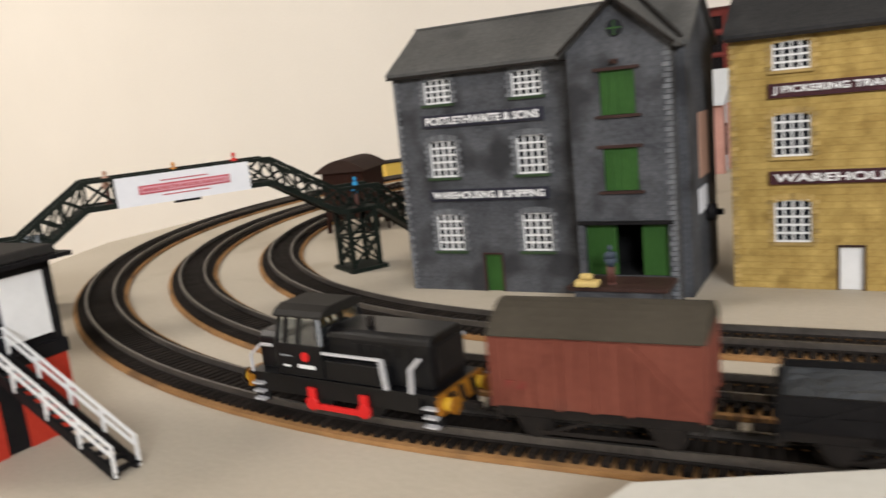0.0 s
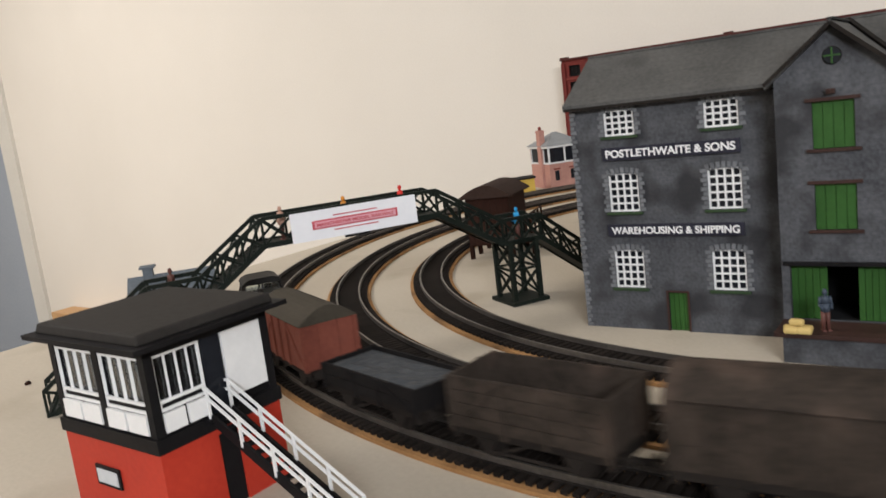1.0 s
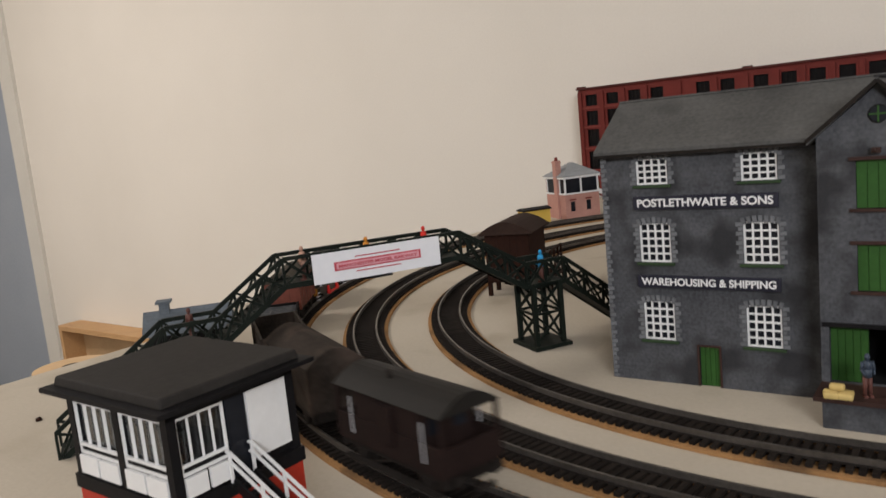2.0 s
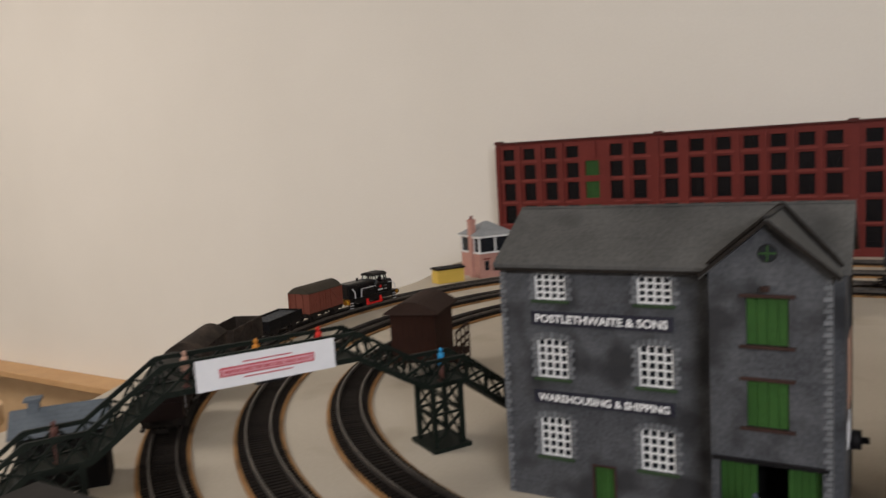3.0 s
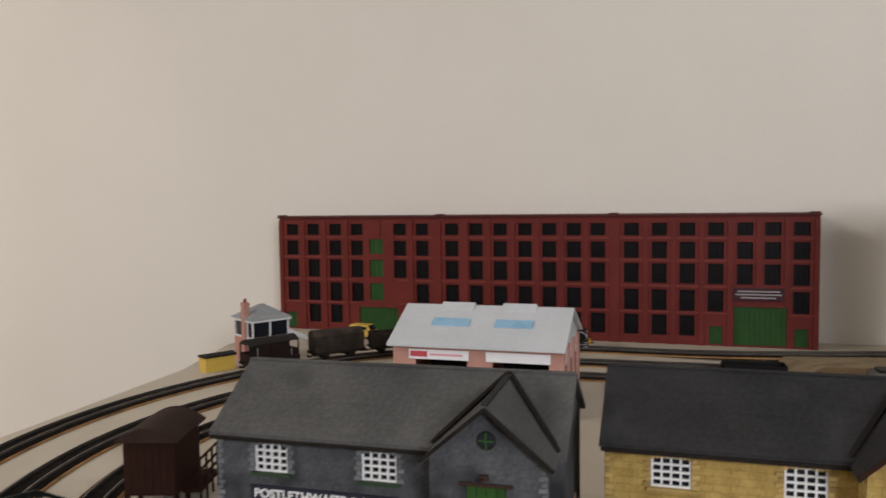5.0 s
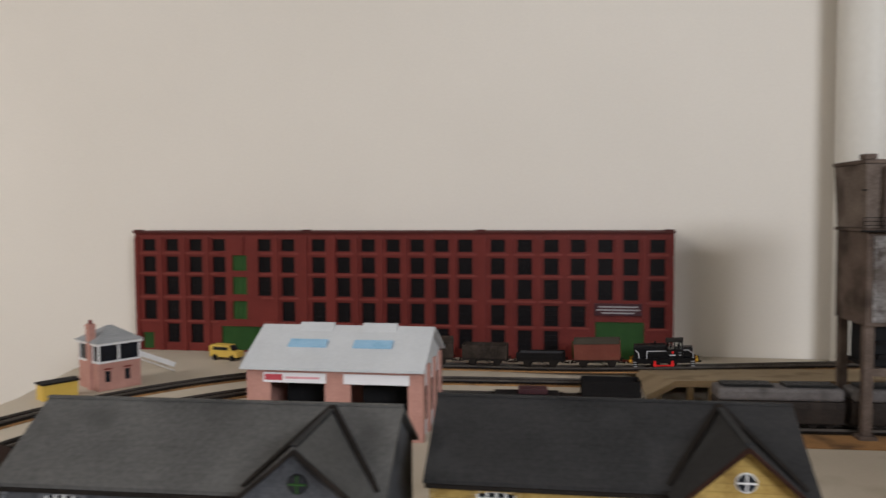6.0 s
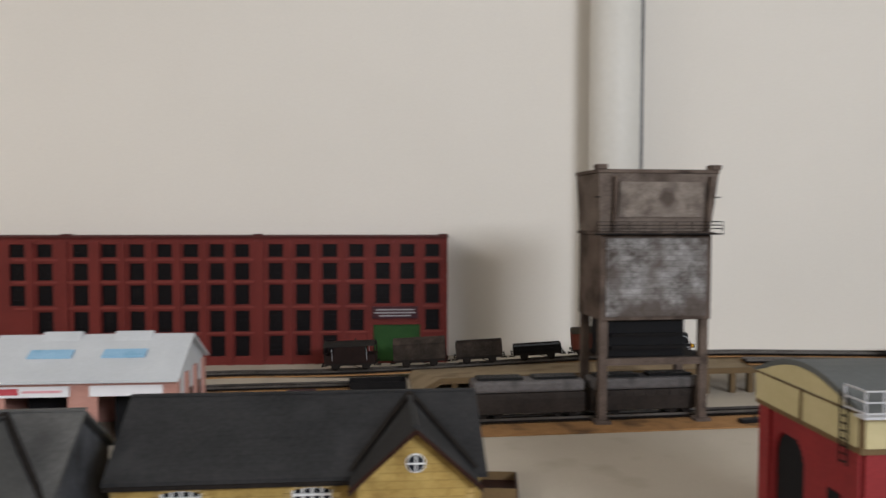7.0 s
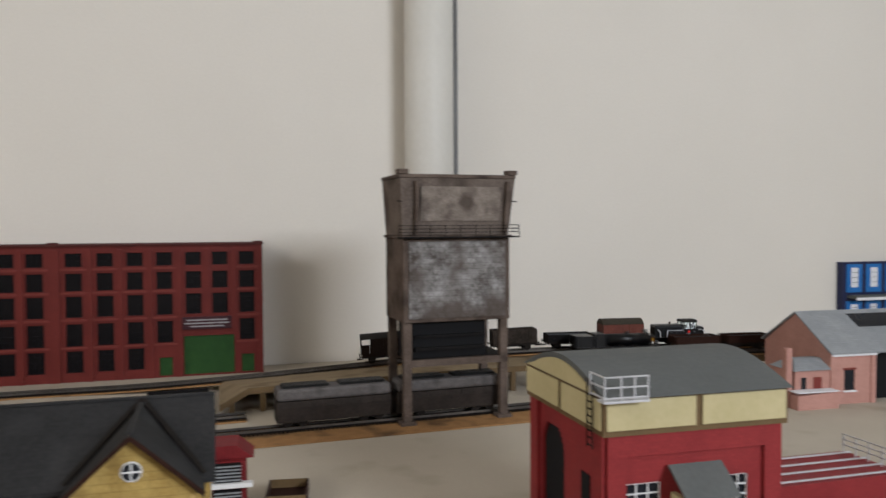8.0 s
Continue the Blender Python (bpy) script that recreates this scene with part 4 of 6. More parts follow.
def coaling_tower():
    c = thing("coaling_tower", at(0.4385, 1.192, 0, 2.5), "tall weathered concrete coaling tower astride a siding", "coaling tower")
    W, D = 0.147, 0.092
    for x in (0.0, W - 0.011):
        for y in (0.004, D - 0.014):
            leg = part("leg", Build().box(x, x + 0.011, y, y + 0.011, 0.004, 0.137), CONCRETE, c, bevel=0.0008)
            part("foot", Build().box(x - 0.005, x + 0.016, y - 0.004, y + 0.015, 0, 0.0065), CONCRETE, leg, bevel=0.0008)
    part("cross_beam", Build().box(0.0, W, 0.003, 0.010, 0.078, 0.087), CONCRETE, c)
    part("cross_beam", Build().box(0.0, W, D - 0.012, D - 0.005, 0.078, 0.087), CONCRETE, c)
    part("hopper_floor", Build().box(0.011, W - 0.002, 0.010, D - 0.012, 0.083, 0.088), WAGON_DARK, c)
    # solid near-black box: the dark of the chute space is in its colour
    part("dark_chute_box", Build().box(0.013, W - 0.030, 0.012, D - 0.014, 0.0885, 0.1365), BLACK_VOID, c)
    part("chute_lip", Build().box(0.016, W - 0.034, 0.006, 0.0118, 0.098, 0.103).box(0.016, W - 0.034, 0.007, 0.0118, 0.115, 0.119), WAGON_DARK, c)
    part("bunker", Build().box(-0.001, W + 0.001, 0, D, 0.137, 0.247), CONCRETE, c, bevel=0.001)
    part("bunker_panel", Build().box(0.006, W - 0.006, -0.0022, -0.0002, 0.142, 0.243), CONCRETE_PALE, c, "pale rendered panel")
    part("band", Build().box(-0.003, W + 0.003, -0.003, D + 0.003, 0.2472, 0.251), CONCRETE, c)
    part("head", Build().hexa([(-0.001, 0.004, 0.2511), (W + 0.001, 0.004, 0.2511), (W + 0.001, D, 0.2511), (-0.001, D, 0.2511), (-0.006, -0.003, 0.326), (W + 0.008, -0.003, 0.326), (W + 0.008, D, 0.326), (-0.006, D, 0.326)]), CONCRETE_HEAD, c, bevel=0.001)
    part("recess_panel", Build().hexa([(0.022, 0.0005, 0.270), (W - 0.015, 0.0005, 0.270), (W - 0.015, 0.004, 0.270), (0.022, 0.004, 0.270), (0.022, -0.0055, 0.315), (W - 0.012, -0.0055, 0.315), (W - 0.012, 0.0, 0.315), (0.022, 0.0, 0.315)]), CONCRETE_MID, c)
    part("recess_rib", Build().beam((0.016, -0.001, 0.253), (0.016, -0.0065, 0.322), 0.006, 0.004), CONCRETE, c)
    part("recess_rib", Build().beam((W - 0.006, -0.001, 0.253), (W - 0.004, -0.0065, 0.322), 0.005, 0.004), CONCRETE, c)
    part("cornice", Build().box(-0.007, W + 0.009, -0.004, D + 0.001, 0.3262, 0.331), CONCRETE, c, bevel=0.0008)
    for x in (-0.008, W - 0.003):
        part("cap", Build().box(x, x + 0.013, -0.006, 0.010, 0.3312, 0.337), CONCRETE, c)
    g = part("walkway", Build().box(-0.010, W + 0.012, -0.010, -0.0032, 0.2475, 0.2492).box(W + 0.0032, W + 0.012, -0.0032, 0.05, 0.2475, 0.2492), WAGON_DARK, c)
    rails = Build()
    for i in range(9):
        x = -0.009 + i * (W + 0.020) / 8
        rails.beam((x, -0.0095, 0.249), (x, -0.0095, 0.264), 0.0008)
    for z in (0.255, 0.2595, 0.264):
        rails.beam((-0.009, -0.0095, z), (W + 0.011, -0.0095, z), 0.0007)
    part("railing", rails, WAGON_DARK, g)
    part("side_railing", Build().beam((W + 0.0115, -0.009, 0.2555), (W + 0.0115, 0.02, 0.2555), 0.0009).beam((W + 0.0115, -0.009, 0.260), (W + 0.0115, 0.02, 0.260), 0.0009).beam((W + 0.0115, -0.009, 0.2645), (W + 0.0115, 0.02, 0.2645), 0.0009), SILVER, g)
    for x0, x1 in ((-0.009, -0.003), (W + 0.004, W + 0.011)):
        part("rail_bracket", Build().box(x0, x1, -0.002, 0.0, 0.295, 0.2965), WAGON_DARK, c)


def water_tower():
    w = thing("water_tower", at(0.4625, 0.688, 0, -1), "red brick water tower with a cream panelled tank", "building")
    L, D, T0, T1 = 0.138, 0.134, 0.121, 0.147
    arch = (0.070, 0.114, 0.038, 0.106)
    part("wall", holed_wall(Build(), 0, L, 0, T0, 0, 0.004, [(0.014, 0.042, 0.056, 0.086), (0.090, 0.112, 0.056, 0.086), (0.052, 0.082, 0.0, 0.072)]), TOWER_RED, w)
    part("wall", Build().box(0, L, D - 0.004, D, 0, T0), TOWER_RED, w)
    part("wall", holed_wall(Build(), 0.004, D - 0.004, 0, T0, 0, 0.004, [arch], "x"), TOWER_RED, w)
    part("wall", Build().box(L - 0.004, L, 0.004, D - 0.004, 0, T0), TOWER_RED, w)
    ab = Build()
    for i in range(16):
        a0, a1 = math.pi * i / 16, math.pi * (i + 1) / 16
        c, r = (arch[0] + arch[1]) / 2, (arch[1] - arch[0]) / 2
        y0, y1 = sorted((c + r * math.cos(a0), c + r * math.cos(a1)))
        ab.box(0.0001, 0.0030, y0, y1, arch[3] - r + r * min(math.sin(a0), math.sin(a1)) + 0.004, arch[3])
    part("arch_head", ab, TOWER_RED, w)
    part("arch_window", Build().box(0.0032, 0.0036, arch[0], arch[1], arch[2], arch[3]), BLACK_VOID, w)
    part("side_window", Build().box(-0.0008, -0.0001, 0.024, 0.038, 0.050, 0.086), BLACK_VOID, w)
    for y in (0.0, D - 0.016):
        part("pilaster", Build().box(-0.003, -0.0002, y, y + 0.016, 0, T0), TOWER_RED, w)
    for x in (0.0, L - 0.014):
        part("pilaster", Build().box(x, x + 0.014, -0.003, -0.0002, 0, T0), TOWER_RED, w)
    part("frieze", Build().box(0.014, L - 0.014, -0.003, -0.0002, 0.106, T0), TOWER_RED, w)
    for x0, x1 in ((0.014, 0.042), (0.090, 0.112)):
        g = grille(x0, x1, 0.056, 0.086, 3, 4, 0.0009, 0.001, 0.002)
        win = part("window", g, WHITE, w)
        part("pane", Build().box(x0, x1, 0.0026, 0.003, 0.056, 0.086), DARK_PANE, win)
    p = part("porch", Build().box(0.048, 0.052, -0.022, -0.0032, 0, 0.079).box(0.082, 0.086, -0.022, -0.0032, 0, 0.079), TANK_CREAM, w)
    part("porch_roof", Build().hexa([(0.046, -0.026, 0.0792), (0.088, -0.026, 0.0792), (0.088, -0.0032, 0.096), (0.046, -0.0032, 0.096), (0.046, -0.026, 0.0815), (0.088, -0.026, 0.0815), (0.088, -0.0032, 0.0983), (0.046, -0.0032, 0.0983)]), ROOF_GREY, p)
    # black sheet just behind the door opening, painted shade
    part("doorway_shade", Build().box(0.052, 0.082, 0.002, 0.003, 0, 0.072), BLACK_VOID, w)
    # tank: panels and framing
    tank = part("tank", Build().box(-0.004, L + 0.004, -0.004, D + 0.004, T0, T1), TANK_BROWN, w)
    for a, b in ((0.0, L / 2 - 0.0045), (L / 2 + 0.0045, L)):
        part("panel", Build().box(a - 0.002, b + 0.002, -0.0055, -0.0042, T0 + 0.004, T1 - 0.001), TANK_CREAM, tank, bevel=0.0008)
    for a, b in ((0.0, D / 2 - 0.0045), (D / 2 + 0.0045, D)):
        part("panel", Build().box(-0.0055, -0.0042, a - 0.002, b + 0.002, T0 + 0.004, T1 - 0.001), TANK_CREAM, tank, bevel=0.0008)
    n = 14
    arc = [(-0.008 + (D + 0.016) * i / n, T1 + 0.001 + 0.019 * math.sin(math.pi * i / n)) for i in range(n + 1)]
    part("roof", Build().extrude([(-0.008, T1 + 0.0004)] + [(D + 0.008, T1 + 0.0004)] + arc[::-1], "x", -0.0048, L + 0.0055, smooth=False), ROOF_GREY, w)
    part("gable_panel", Build().extrude([(0.0, T1 + 0.0012), (D, T1 + 0.0012)] + [(y * 0.96 + 0.003, z - 0.004) for y, z in arc[-3:1:-1]], "x", -0.0058, -0.0050), TANK_CREAM, w)
    lad = Build()
    for y in (0.006, 0.014):
        lad.beam((-0.0075, y, T0 - 0.01), (-0.0075, y, T1 + 0.012), 0.0008)
    for i in range(8):
        lad.beam((-0.0075, 0.006, T0 - 0.008 + i * 0.005), (-0.0075, 0.014, T0 - 0.008 + i * 0.005), 0.0008)
    part("ladder", lad, CHASSIS, w)
    pf = part("platform", Build().box(-0.009, 0.025, -0.015, -0.0045, 0.1465, 0.148), SILVER, w)
    for z in (0.150, 0.157, 0.164):
        part("rail", Build().beam((-0.008, -0.014, z), (0.024, -0.014, z), 0.0009), SILVER, pf)
        part("rail", Build().beam((-0.008, -0.014, z), (-0.008, 0.008, z), 0.0009), SILVER, pf)
    for x, y in ((-0.008, -0.014), (0.004, -0.014), (0.014, -0.014), (0.024, -0.014), (-0.008, 0.008)):
        part("post", Build().beam((x, y, 0.1482), (x, y, 0.1645), 0.0009), SILVER, pf)
    a = thing("loading_dock", at(0.6, 0.70), "long red brick dock with white timber railings", "dock")
    part("wall", Build().box(0.0, 0.19, 0.055, 0.125, 0, 0.044), TOWER_RED, a)
    for i in range(4):
        part("white_baulk", Build().beam((0.0, 0.060 + 0.019 * i, 0.0458), (0.19, 0.060 + 0.019 * i, 0.0452), 0.0017, 0.0012), SILVER, a)
    for i in range(5):
        part("fence_post", Build().beam((0.185, 0.060 + 0.015 * i, 0.044), (0.185, 0.060 + 0.015 * i, 0.062), 0.0010), SILVER, a)
    for z in (0.052, 0.057, 0.062):
        part("fence_rail", Build().beam((0.185, 0.060, z), (0.185, 0.122, z), 0.0010), SILVER, a)


def station():
    s = thing("goods_station", at(1.000, 1.139, 0, -3), "pink brick card station building with a grey slate roof", "building")
    part("wall", holed_wall(Build(), 0.058, 0.135, 0, 0.075, 0, 0.003, [(0.082, 0.100, 0.02, 0.05)]), PINK_BRICK, s)
    part("gable_wall", Build().extrude([(0.003, 0.0), (0.15, 0.0), (0.15, 0.075), (0.075, 0.126), (0.003, 0.075)], "x", 0.058, 0.061), PINK_BRICK, s)
    part("wall", Build().box(0.061, 0.30, 0.147, 0.15, 0, 0.075), PINK_BRICK, s)
    part("roof", Build().hexa([(0.055, -0.006, 0.074), (0.32, -0.006, 0.074), (0.32, 0.075, 0.126), (0.055, 0.075, 0.126), (0.055, -0.006, 0.0765), (0.32, -0.006, 0.0765), (0.32, 0.075, 0.1285), (0.055, 0.075, 0.1285)]), CARD_GREY, s)
    part("roof", Build().hexa([(0.055, 0.075, 0.126), (0.32, 0.075, 0.126), (0.32, 0.156, 0.074), (0.055, 0.156, 0.074), (0.055, 0.075, 0.1285), (0.32, 0.075, 0.1285), (0.32, 0.156, 0.0765), (0.055, 0.156, 0.0765)]), CARD_GREY, s)
    part("rooflight", Build().hexa([(0.14, 0.04, 0.1045), (0.26, 0.04, 0.1045), (0.26, 0.066, 0.1212), (0.14, 0.066, 0.1212), (0.14, 0.04, 0.1065), (0.26, 0.04, 0.1065), (0.26, 0.066, 0.1232), (0.14, 0.066, 0.1232)]), DARK_PANE, s)
    part("window", Build().box(0.082, 0.100, 0.0015, 0.002, 0.02, 0.05), DARK_PANE, s)
    part("window_arch", Build().box(0.080, 0.102, -0.001, 0.0, 0.05, 0.053), RED_BAND, s)
    part("pilaster", Build().box(0.058, 0.066, -0.002, -0.0002, 0, 0.074).box(0.127, 0.135, -0.002, -0.0002, 0, 0.074), PINK_BRICK, s)
    x = part("lean_to", Build().box(0.0, 0.0578, 0.0, 0.05, 0, 0.052), PINK_BRICK, s)
    part("roof", Build().hexa([(-0.004, -0.004, 0.0522), (0.0575, -0.004, 0.0522), (0.0575, 0.054, 0.0522), (-0.004, 0.054, 0.0522), (0.012, 0.02, 0.066), (0.0575, 0.02, 0.066), (0.0575, 0.034, 0.066), (0.012, 0.034, 0.066)]), CARD_GREY, x)
    part("window", Build().box(0.010, 0.018, -0.0006, -0.0001, 0.02, 0.042), DARK_PANE, x)
    part("door", Build().box(0.030, 0.044, -0.0006, -0.0001, 0, 0.042), RED_BAND, x)
    part("chimney", Build().box(-0.014, -0.005, 0.0, 0.010, 0, 0.085), PINK_BRICK, s)
    # black sheet under the roof for the shade in the open bay
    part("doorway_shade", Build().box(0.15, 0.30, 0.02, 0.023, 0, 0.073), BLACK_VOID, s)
    part("low_wall", Build().hexa([(-0.010, -0.020, 0), (0.057, -0.020, 0), (0.057, -0.003, 0), (-0.010, -0.003, 0), (-0.010, -0.020, 0.020), (0.057, -0.020, 0.024), (0.057, -0.003, 0.024), (-0.010, -0.003, 0.020)]), PINK_BRICK, s)
    part("coping", Build().box(-0.011, 0.0575, -0.021, -0.002, 0.0242, 0.0255), PAPER, s)
    part("window_sill", Build().box(0.080, 0.102, -0.002, 0.0, 0.0175, 0.0198), PAPER, s)
    part("eaves_board", Build().box(0.060, 0.136, -0.0035, -0.0022, 0.0705, 0.0735), PAPER, s)
    b = thing("shop_facade", at(1.6035, 1.6955), "low-relief blue shop front with white windows", "building")
    part("wall", Build().box(0, 0.3, 0, 0.018, 0, 0.171), NAVY, b)
    for i in range(5):
        x = 0.010 + i * 0.056
        for z0, z1 in ((0.10, 0.166), (0.03, 0.08)):
            p = part("panel", Build().box(x, x + 0.044, -0.002, -0.0002, z0, z1), BLUE_SHOP, b)
            win = part("window", Build().box(x + 0.012, x + 0.032, -0.0028, -0.0021, z0 + 0.012, z1 - 0.008), PAPER, p)
            for k in range(1, 4):
                zz = z0 + 0.012 + k * (z1 - z0 - 0.020) / 4
                part("glazing_bar", Build().box(x + 0.0135, x + 0.0305, -0.0032, -0.0028, zz - 0.0006, zz + 0.0006), CARD_GREY, win)
    c = part("canopy", Build().box(0.012, 0.3, -0.03, -0.0028, 0.0875, 0.0945), ROOF_GREY, b)
    part("fascia", Build().box(0.012, 0.3, -0.0315, -0.0302, 0.084, 0.0905), PAPER, c, "white canopy edge")


# ---- the near signal box ----
def signal_box():
    b = thing("signal_box", at(-0.2795, 0.2592, 0, 0.5), "signal box with a red base, black cabin and white stairs", "building")
    L, D, W0, W1 = 0.0710, 0.061, 0.036, 0.0785
    part("base", holed_wall(Build(), 0, L, 0, W0, 0, 0.003, [(0.022, 0.038, 0.016, 0.023)]), BOX_RED, b)
    part("base_back", Build().box(0, L, D - 0.003, D, 0, W0), BOX_RED, b)
    part("base_end", Build().box(0, 0.003, 0.003, D - 0.003, 0, W0), BOX_RED, b)
    part("base_side", holed_wall(Build(), 0.003, D - 0.003, 0, W0, L - 0.003, L, [(0.027, 0.037, 0.0, 0.033)], "x"), BOX_RED, b)
    part("door", Build().box(L - 0.002, L - 0.001, 0.027, 0.037, 0, 0.033), BOX_BLACK, b)
    f = part("base_window", Build().box(0.021, 0.039, -0.001, -0.0001, 0.015, 0.024), BOX_BLACK, b)
    part("pane", Build().box(0.0225, 0.0375, -0.0014, -0.001, 0.0165, 0.0225), SHED_ROOF, f)
    part("waist_band", Build().box(-0.001, L + 0.001, -0.001, D + 0.001, W0, W0 + 0.006), BOX_BLACK, b)
    for x, y in ((0.0, 0.0), (L - 0.004, 0.0), (0.0, D - 0.004), (L - 0.004, D - 0.004), (0.034, 0.0)):
        part("corner_post", Build().box(x, x + 0.004, y, y + 0.004, W0 + 0.006, W1), BOX_BLACK, b)
    part("head_band", Build().box(0, L, 0.0002, D, W1 - 0.004, W1), BOX_BLACK, b)
    part("end_wall", Build().box(0.0, 0.002, 0.004, D - 0.004, W0 + 0.006, W1 - 0.004), BOX_BLACK, b)
    part("inside_panel", Build().box(L - 0.0040, L - 0.0024, 0.0265, D - 0.004, W0 + 0.006, W1 - 0.0064), BOX_BLACK, b)
    part("back_wall", Build().box(0.004, L - 0.004, D - 0.002, D, W0 + 0.006, W1 - 0.004), BOX_BLACK, b)

    def bay(u0, u1, side):
        def bx(a, c, z0, z1, d0, d1):
            return (a, c, d0, d1, z0, z1) if side == "front" else (L - d1, L - d0, a, c, z0, z1)
        n = 4 if u1 - u0 > 0.02 else 2
        w = (u1 - u0 - 0.001) / n
        holes = [(u0 + 0.0006 + i * w, u0 + 0.0001 + (i + 1) * w, 0.0560, 0.0733) for i in range(n)] + [(u0 + 0.001, u1 - 0.001, 0.0528, 0.0548)]
        g = holed_wall(Build(), u0, u1, 0.0515, 0.0744, *((0.0006, 0.0018) if side == "front" else (L - 0.0018, L - 0.0006)), holes, "y" if side == "front" else "x")
        win = part("window", g, WHITE, b, "white window sashes")
        pane = part("pane", Build().box(*bx(u0, u1, 0.0560, 0.0730, 0.0026, 0.0030)), GLASS, win)
        pane.visible_shadow = False
        for a, c in ((u0 + 0.0005, (u0 + u1) / 2 - 0.0008), ((u0 + u1) / 2 + 0.0008, u1 - 0.0005)):
            part("panel", Build().box(*bx(a, c, 0.0432, 0.0510, -0.0006, 0.001)), WHITE, b)
        part("panel_frame", Build().box(*bx(u0, u1, 0.0422, 0.0550, 0.0012, 0.0026)), BOX_BLACK, b)
    bay(0.004, 0.034, "front")
    bay(0.038, 0.067, "front")
    bay(0.004, 0.0255, "side")
    part("cabin_door", Build().box(L - 0.002, L - 0.0006, 0.0265, 0.0355, W0 + 0.006, W1 - 0.004), DARK_PANE, b)
    part("side_panel", Build().box(L - 0.002, L - 0.0002, 0.0365, 0.0568, 0.046, W1 - 0.0042), WHITE, b, "white boarded side panel")
    levers = Build()
    for i in range(12):
        levers.beam((0.008 + i * 0.005, 0.012, W0 + 0.006), (0.008 + i * 0.005, 0.010, 0.064), 0.0008)
    part("lever_frame", levers, WAGON_GREY, b)
    part("cabin_floor", Build().box(0.003, L - 0.003, 0.003, D - 0.003, W0 + 0.0045, W0 + 0.0062), BOX_BLACK, b)
    part("ceiling_board", Build().box(0.004, L - 0.004, 0.004, D - 0.004, W1 - 0.0062, W1 - 0.0042), BOX_BLACK, b)
    r = part("eave_board", Build().hexa([(-0.007, -0.007, W1), (L + 0.007, -0.007, W1), (L + 0.007, D + 0.007, W1), (-0.007, D + 0.007, W1), (-0.007, -0.007, W1 + 0.002), (L + 0.007, -0.007, W1 + 0.002), (L + 0.007, D + 0.007, W1 + 0.002), (-0.007, D + 0.007, W1 + 0.002)]), BOX_BLACK, b)
    part("roof", Build().hexa([(-0.003, -0.003, W1 + 0.002), (L + 0.003, -0.003, W1 + 0.002), (L + 0.003, D + 0.003, W1 + 0.002), (-0.003, D + 0.003, W1 + 0.002), (-0.002, -0.002, W1 + 0.0062), (L + 0.002, -0.002, W1 + 0.0062), (L + 0.002, D + 0.002, W1 + 0.0062), (-0.002, D + 0.002, W1 + 0.0062)]), BOX_ROOF, r, bevel=0.0008)
    # staircase down to the board
    top, foot = Vector((L + 0.002, 0.028, 0.042)), Vector((L + 0.066, 0.033, 0.001))
    st = part("staircase", Build().beam(top + Vector((0, -0.004, 0)), foot + Vector((0, -0.004, 0)), 0.0014, 0.004).beam(top + Vector((0, 0.006, 0)), foot + Vector((0, 0.006, 0)), 0.0014, 0.004), BOX_BLACK, b)
    for i in range(14):
        p = top.lerp(foot, (i + 0.5) / 14)
        part("tread", Build().box(p.x - 0.002, p.x + 0.002, p.y - 0.0035, p.y + 0.0055, p.z - 0.0004, p.z + 0.0004), BOX_BLACK, st)
    for dy in (-0.0045, 0.0065):
        rails = Build()
        for dz in (0.0085, 0.0125):
            rails.beam(top + Vector((0, dy, dz)), foot + Vector((0, dy, dz)), 0.0010)
            rails.beam(top + Vector((-0.002, dy, dz)), top + Vector((0, dy, dz)), 0.0010)
        for i in range(5):
            p = top.lerp(foot, i / 4)
            rails.beam(p + Vector((0, dy, 0)), p + Vector((0, dy, 0.0128)), 0.0011)
        part("handrail", rails, WHITE, st)
    part("landing", Build().box(L + 0.0002, L + 0.004, 0.021, 0.037, 0.0405, 0.042), BOX_BLACK, b)


# ---- the footbridge ----
def lattice(parent, y, pts, depth, name="truss"):
    """A lattice side: top chord through pts (x, z), bottom chord depth below, crossed bars between."""
    t = part(name, Build().beam((pts[0][0], y, pts[0][1]), (pts[0][0], y, pts[0][1] - depth), 0.0016), GREENBLACK, parent)
    for (x0, z0), (x1, z1) in zip(pts, pts[1:]):
        for dz, h in ((0, 0.0026), (depth, 0.0036)):
            part("chord", Build().beam((x0, y, z0 - dz), (x1, y, z1 - dz), 0.0022, h), GREENBLACK, t)
        n = max(1, round(math.hypot(x1 - x0, z1 - z0) / 0.021))
        for i in range(n):
            a, c = i / n, (i + 1) / n
            xa, za, xc, zc = x0 + (x1 - x0) * a, z0 + (z1 - z0) * a, x0 + (x1 - x0) * c, z0 + (z1 - z0) * c
            for p, q, w in (((xa, y, za), (xc, y, zc - depth), 0.0013), ((xa, y, za - depth), (xc, y, zc), 0.0013), ((xc, y, zc), (xc, y, zc - depth), 0.0016)):
                part("brace", Build().beam(p, q, w, 0.0016), GREENBLACK, t)
    return t


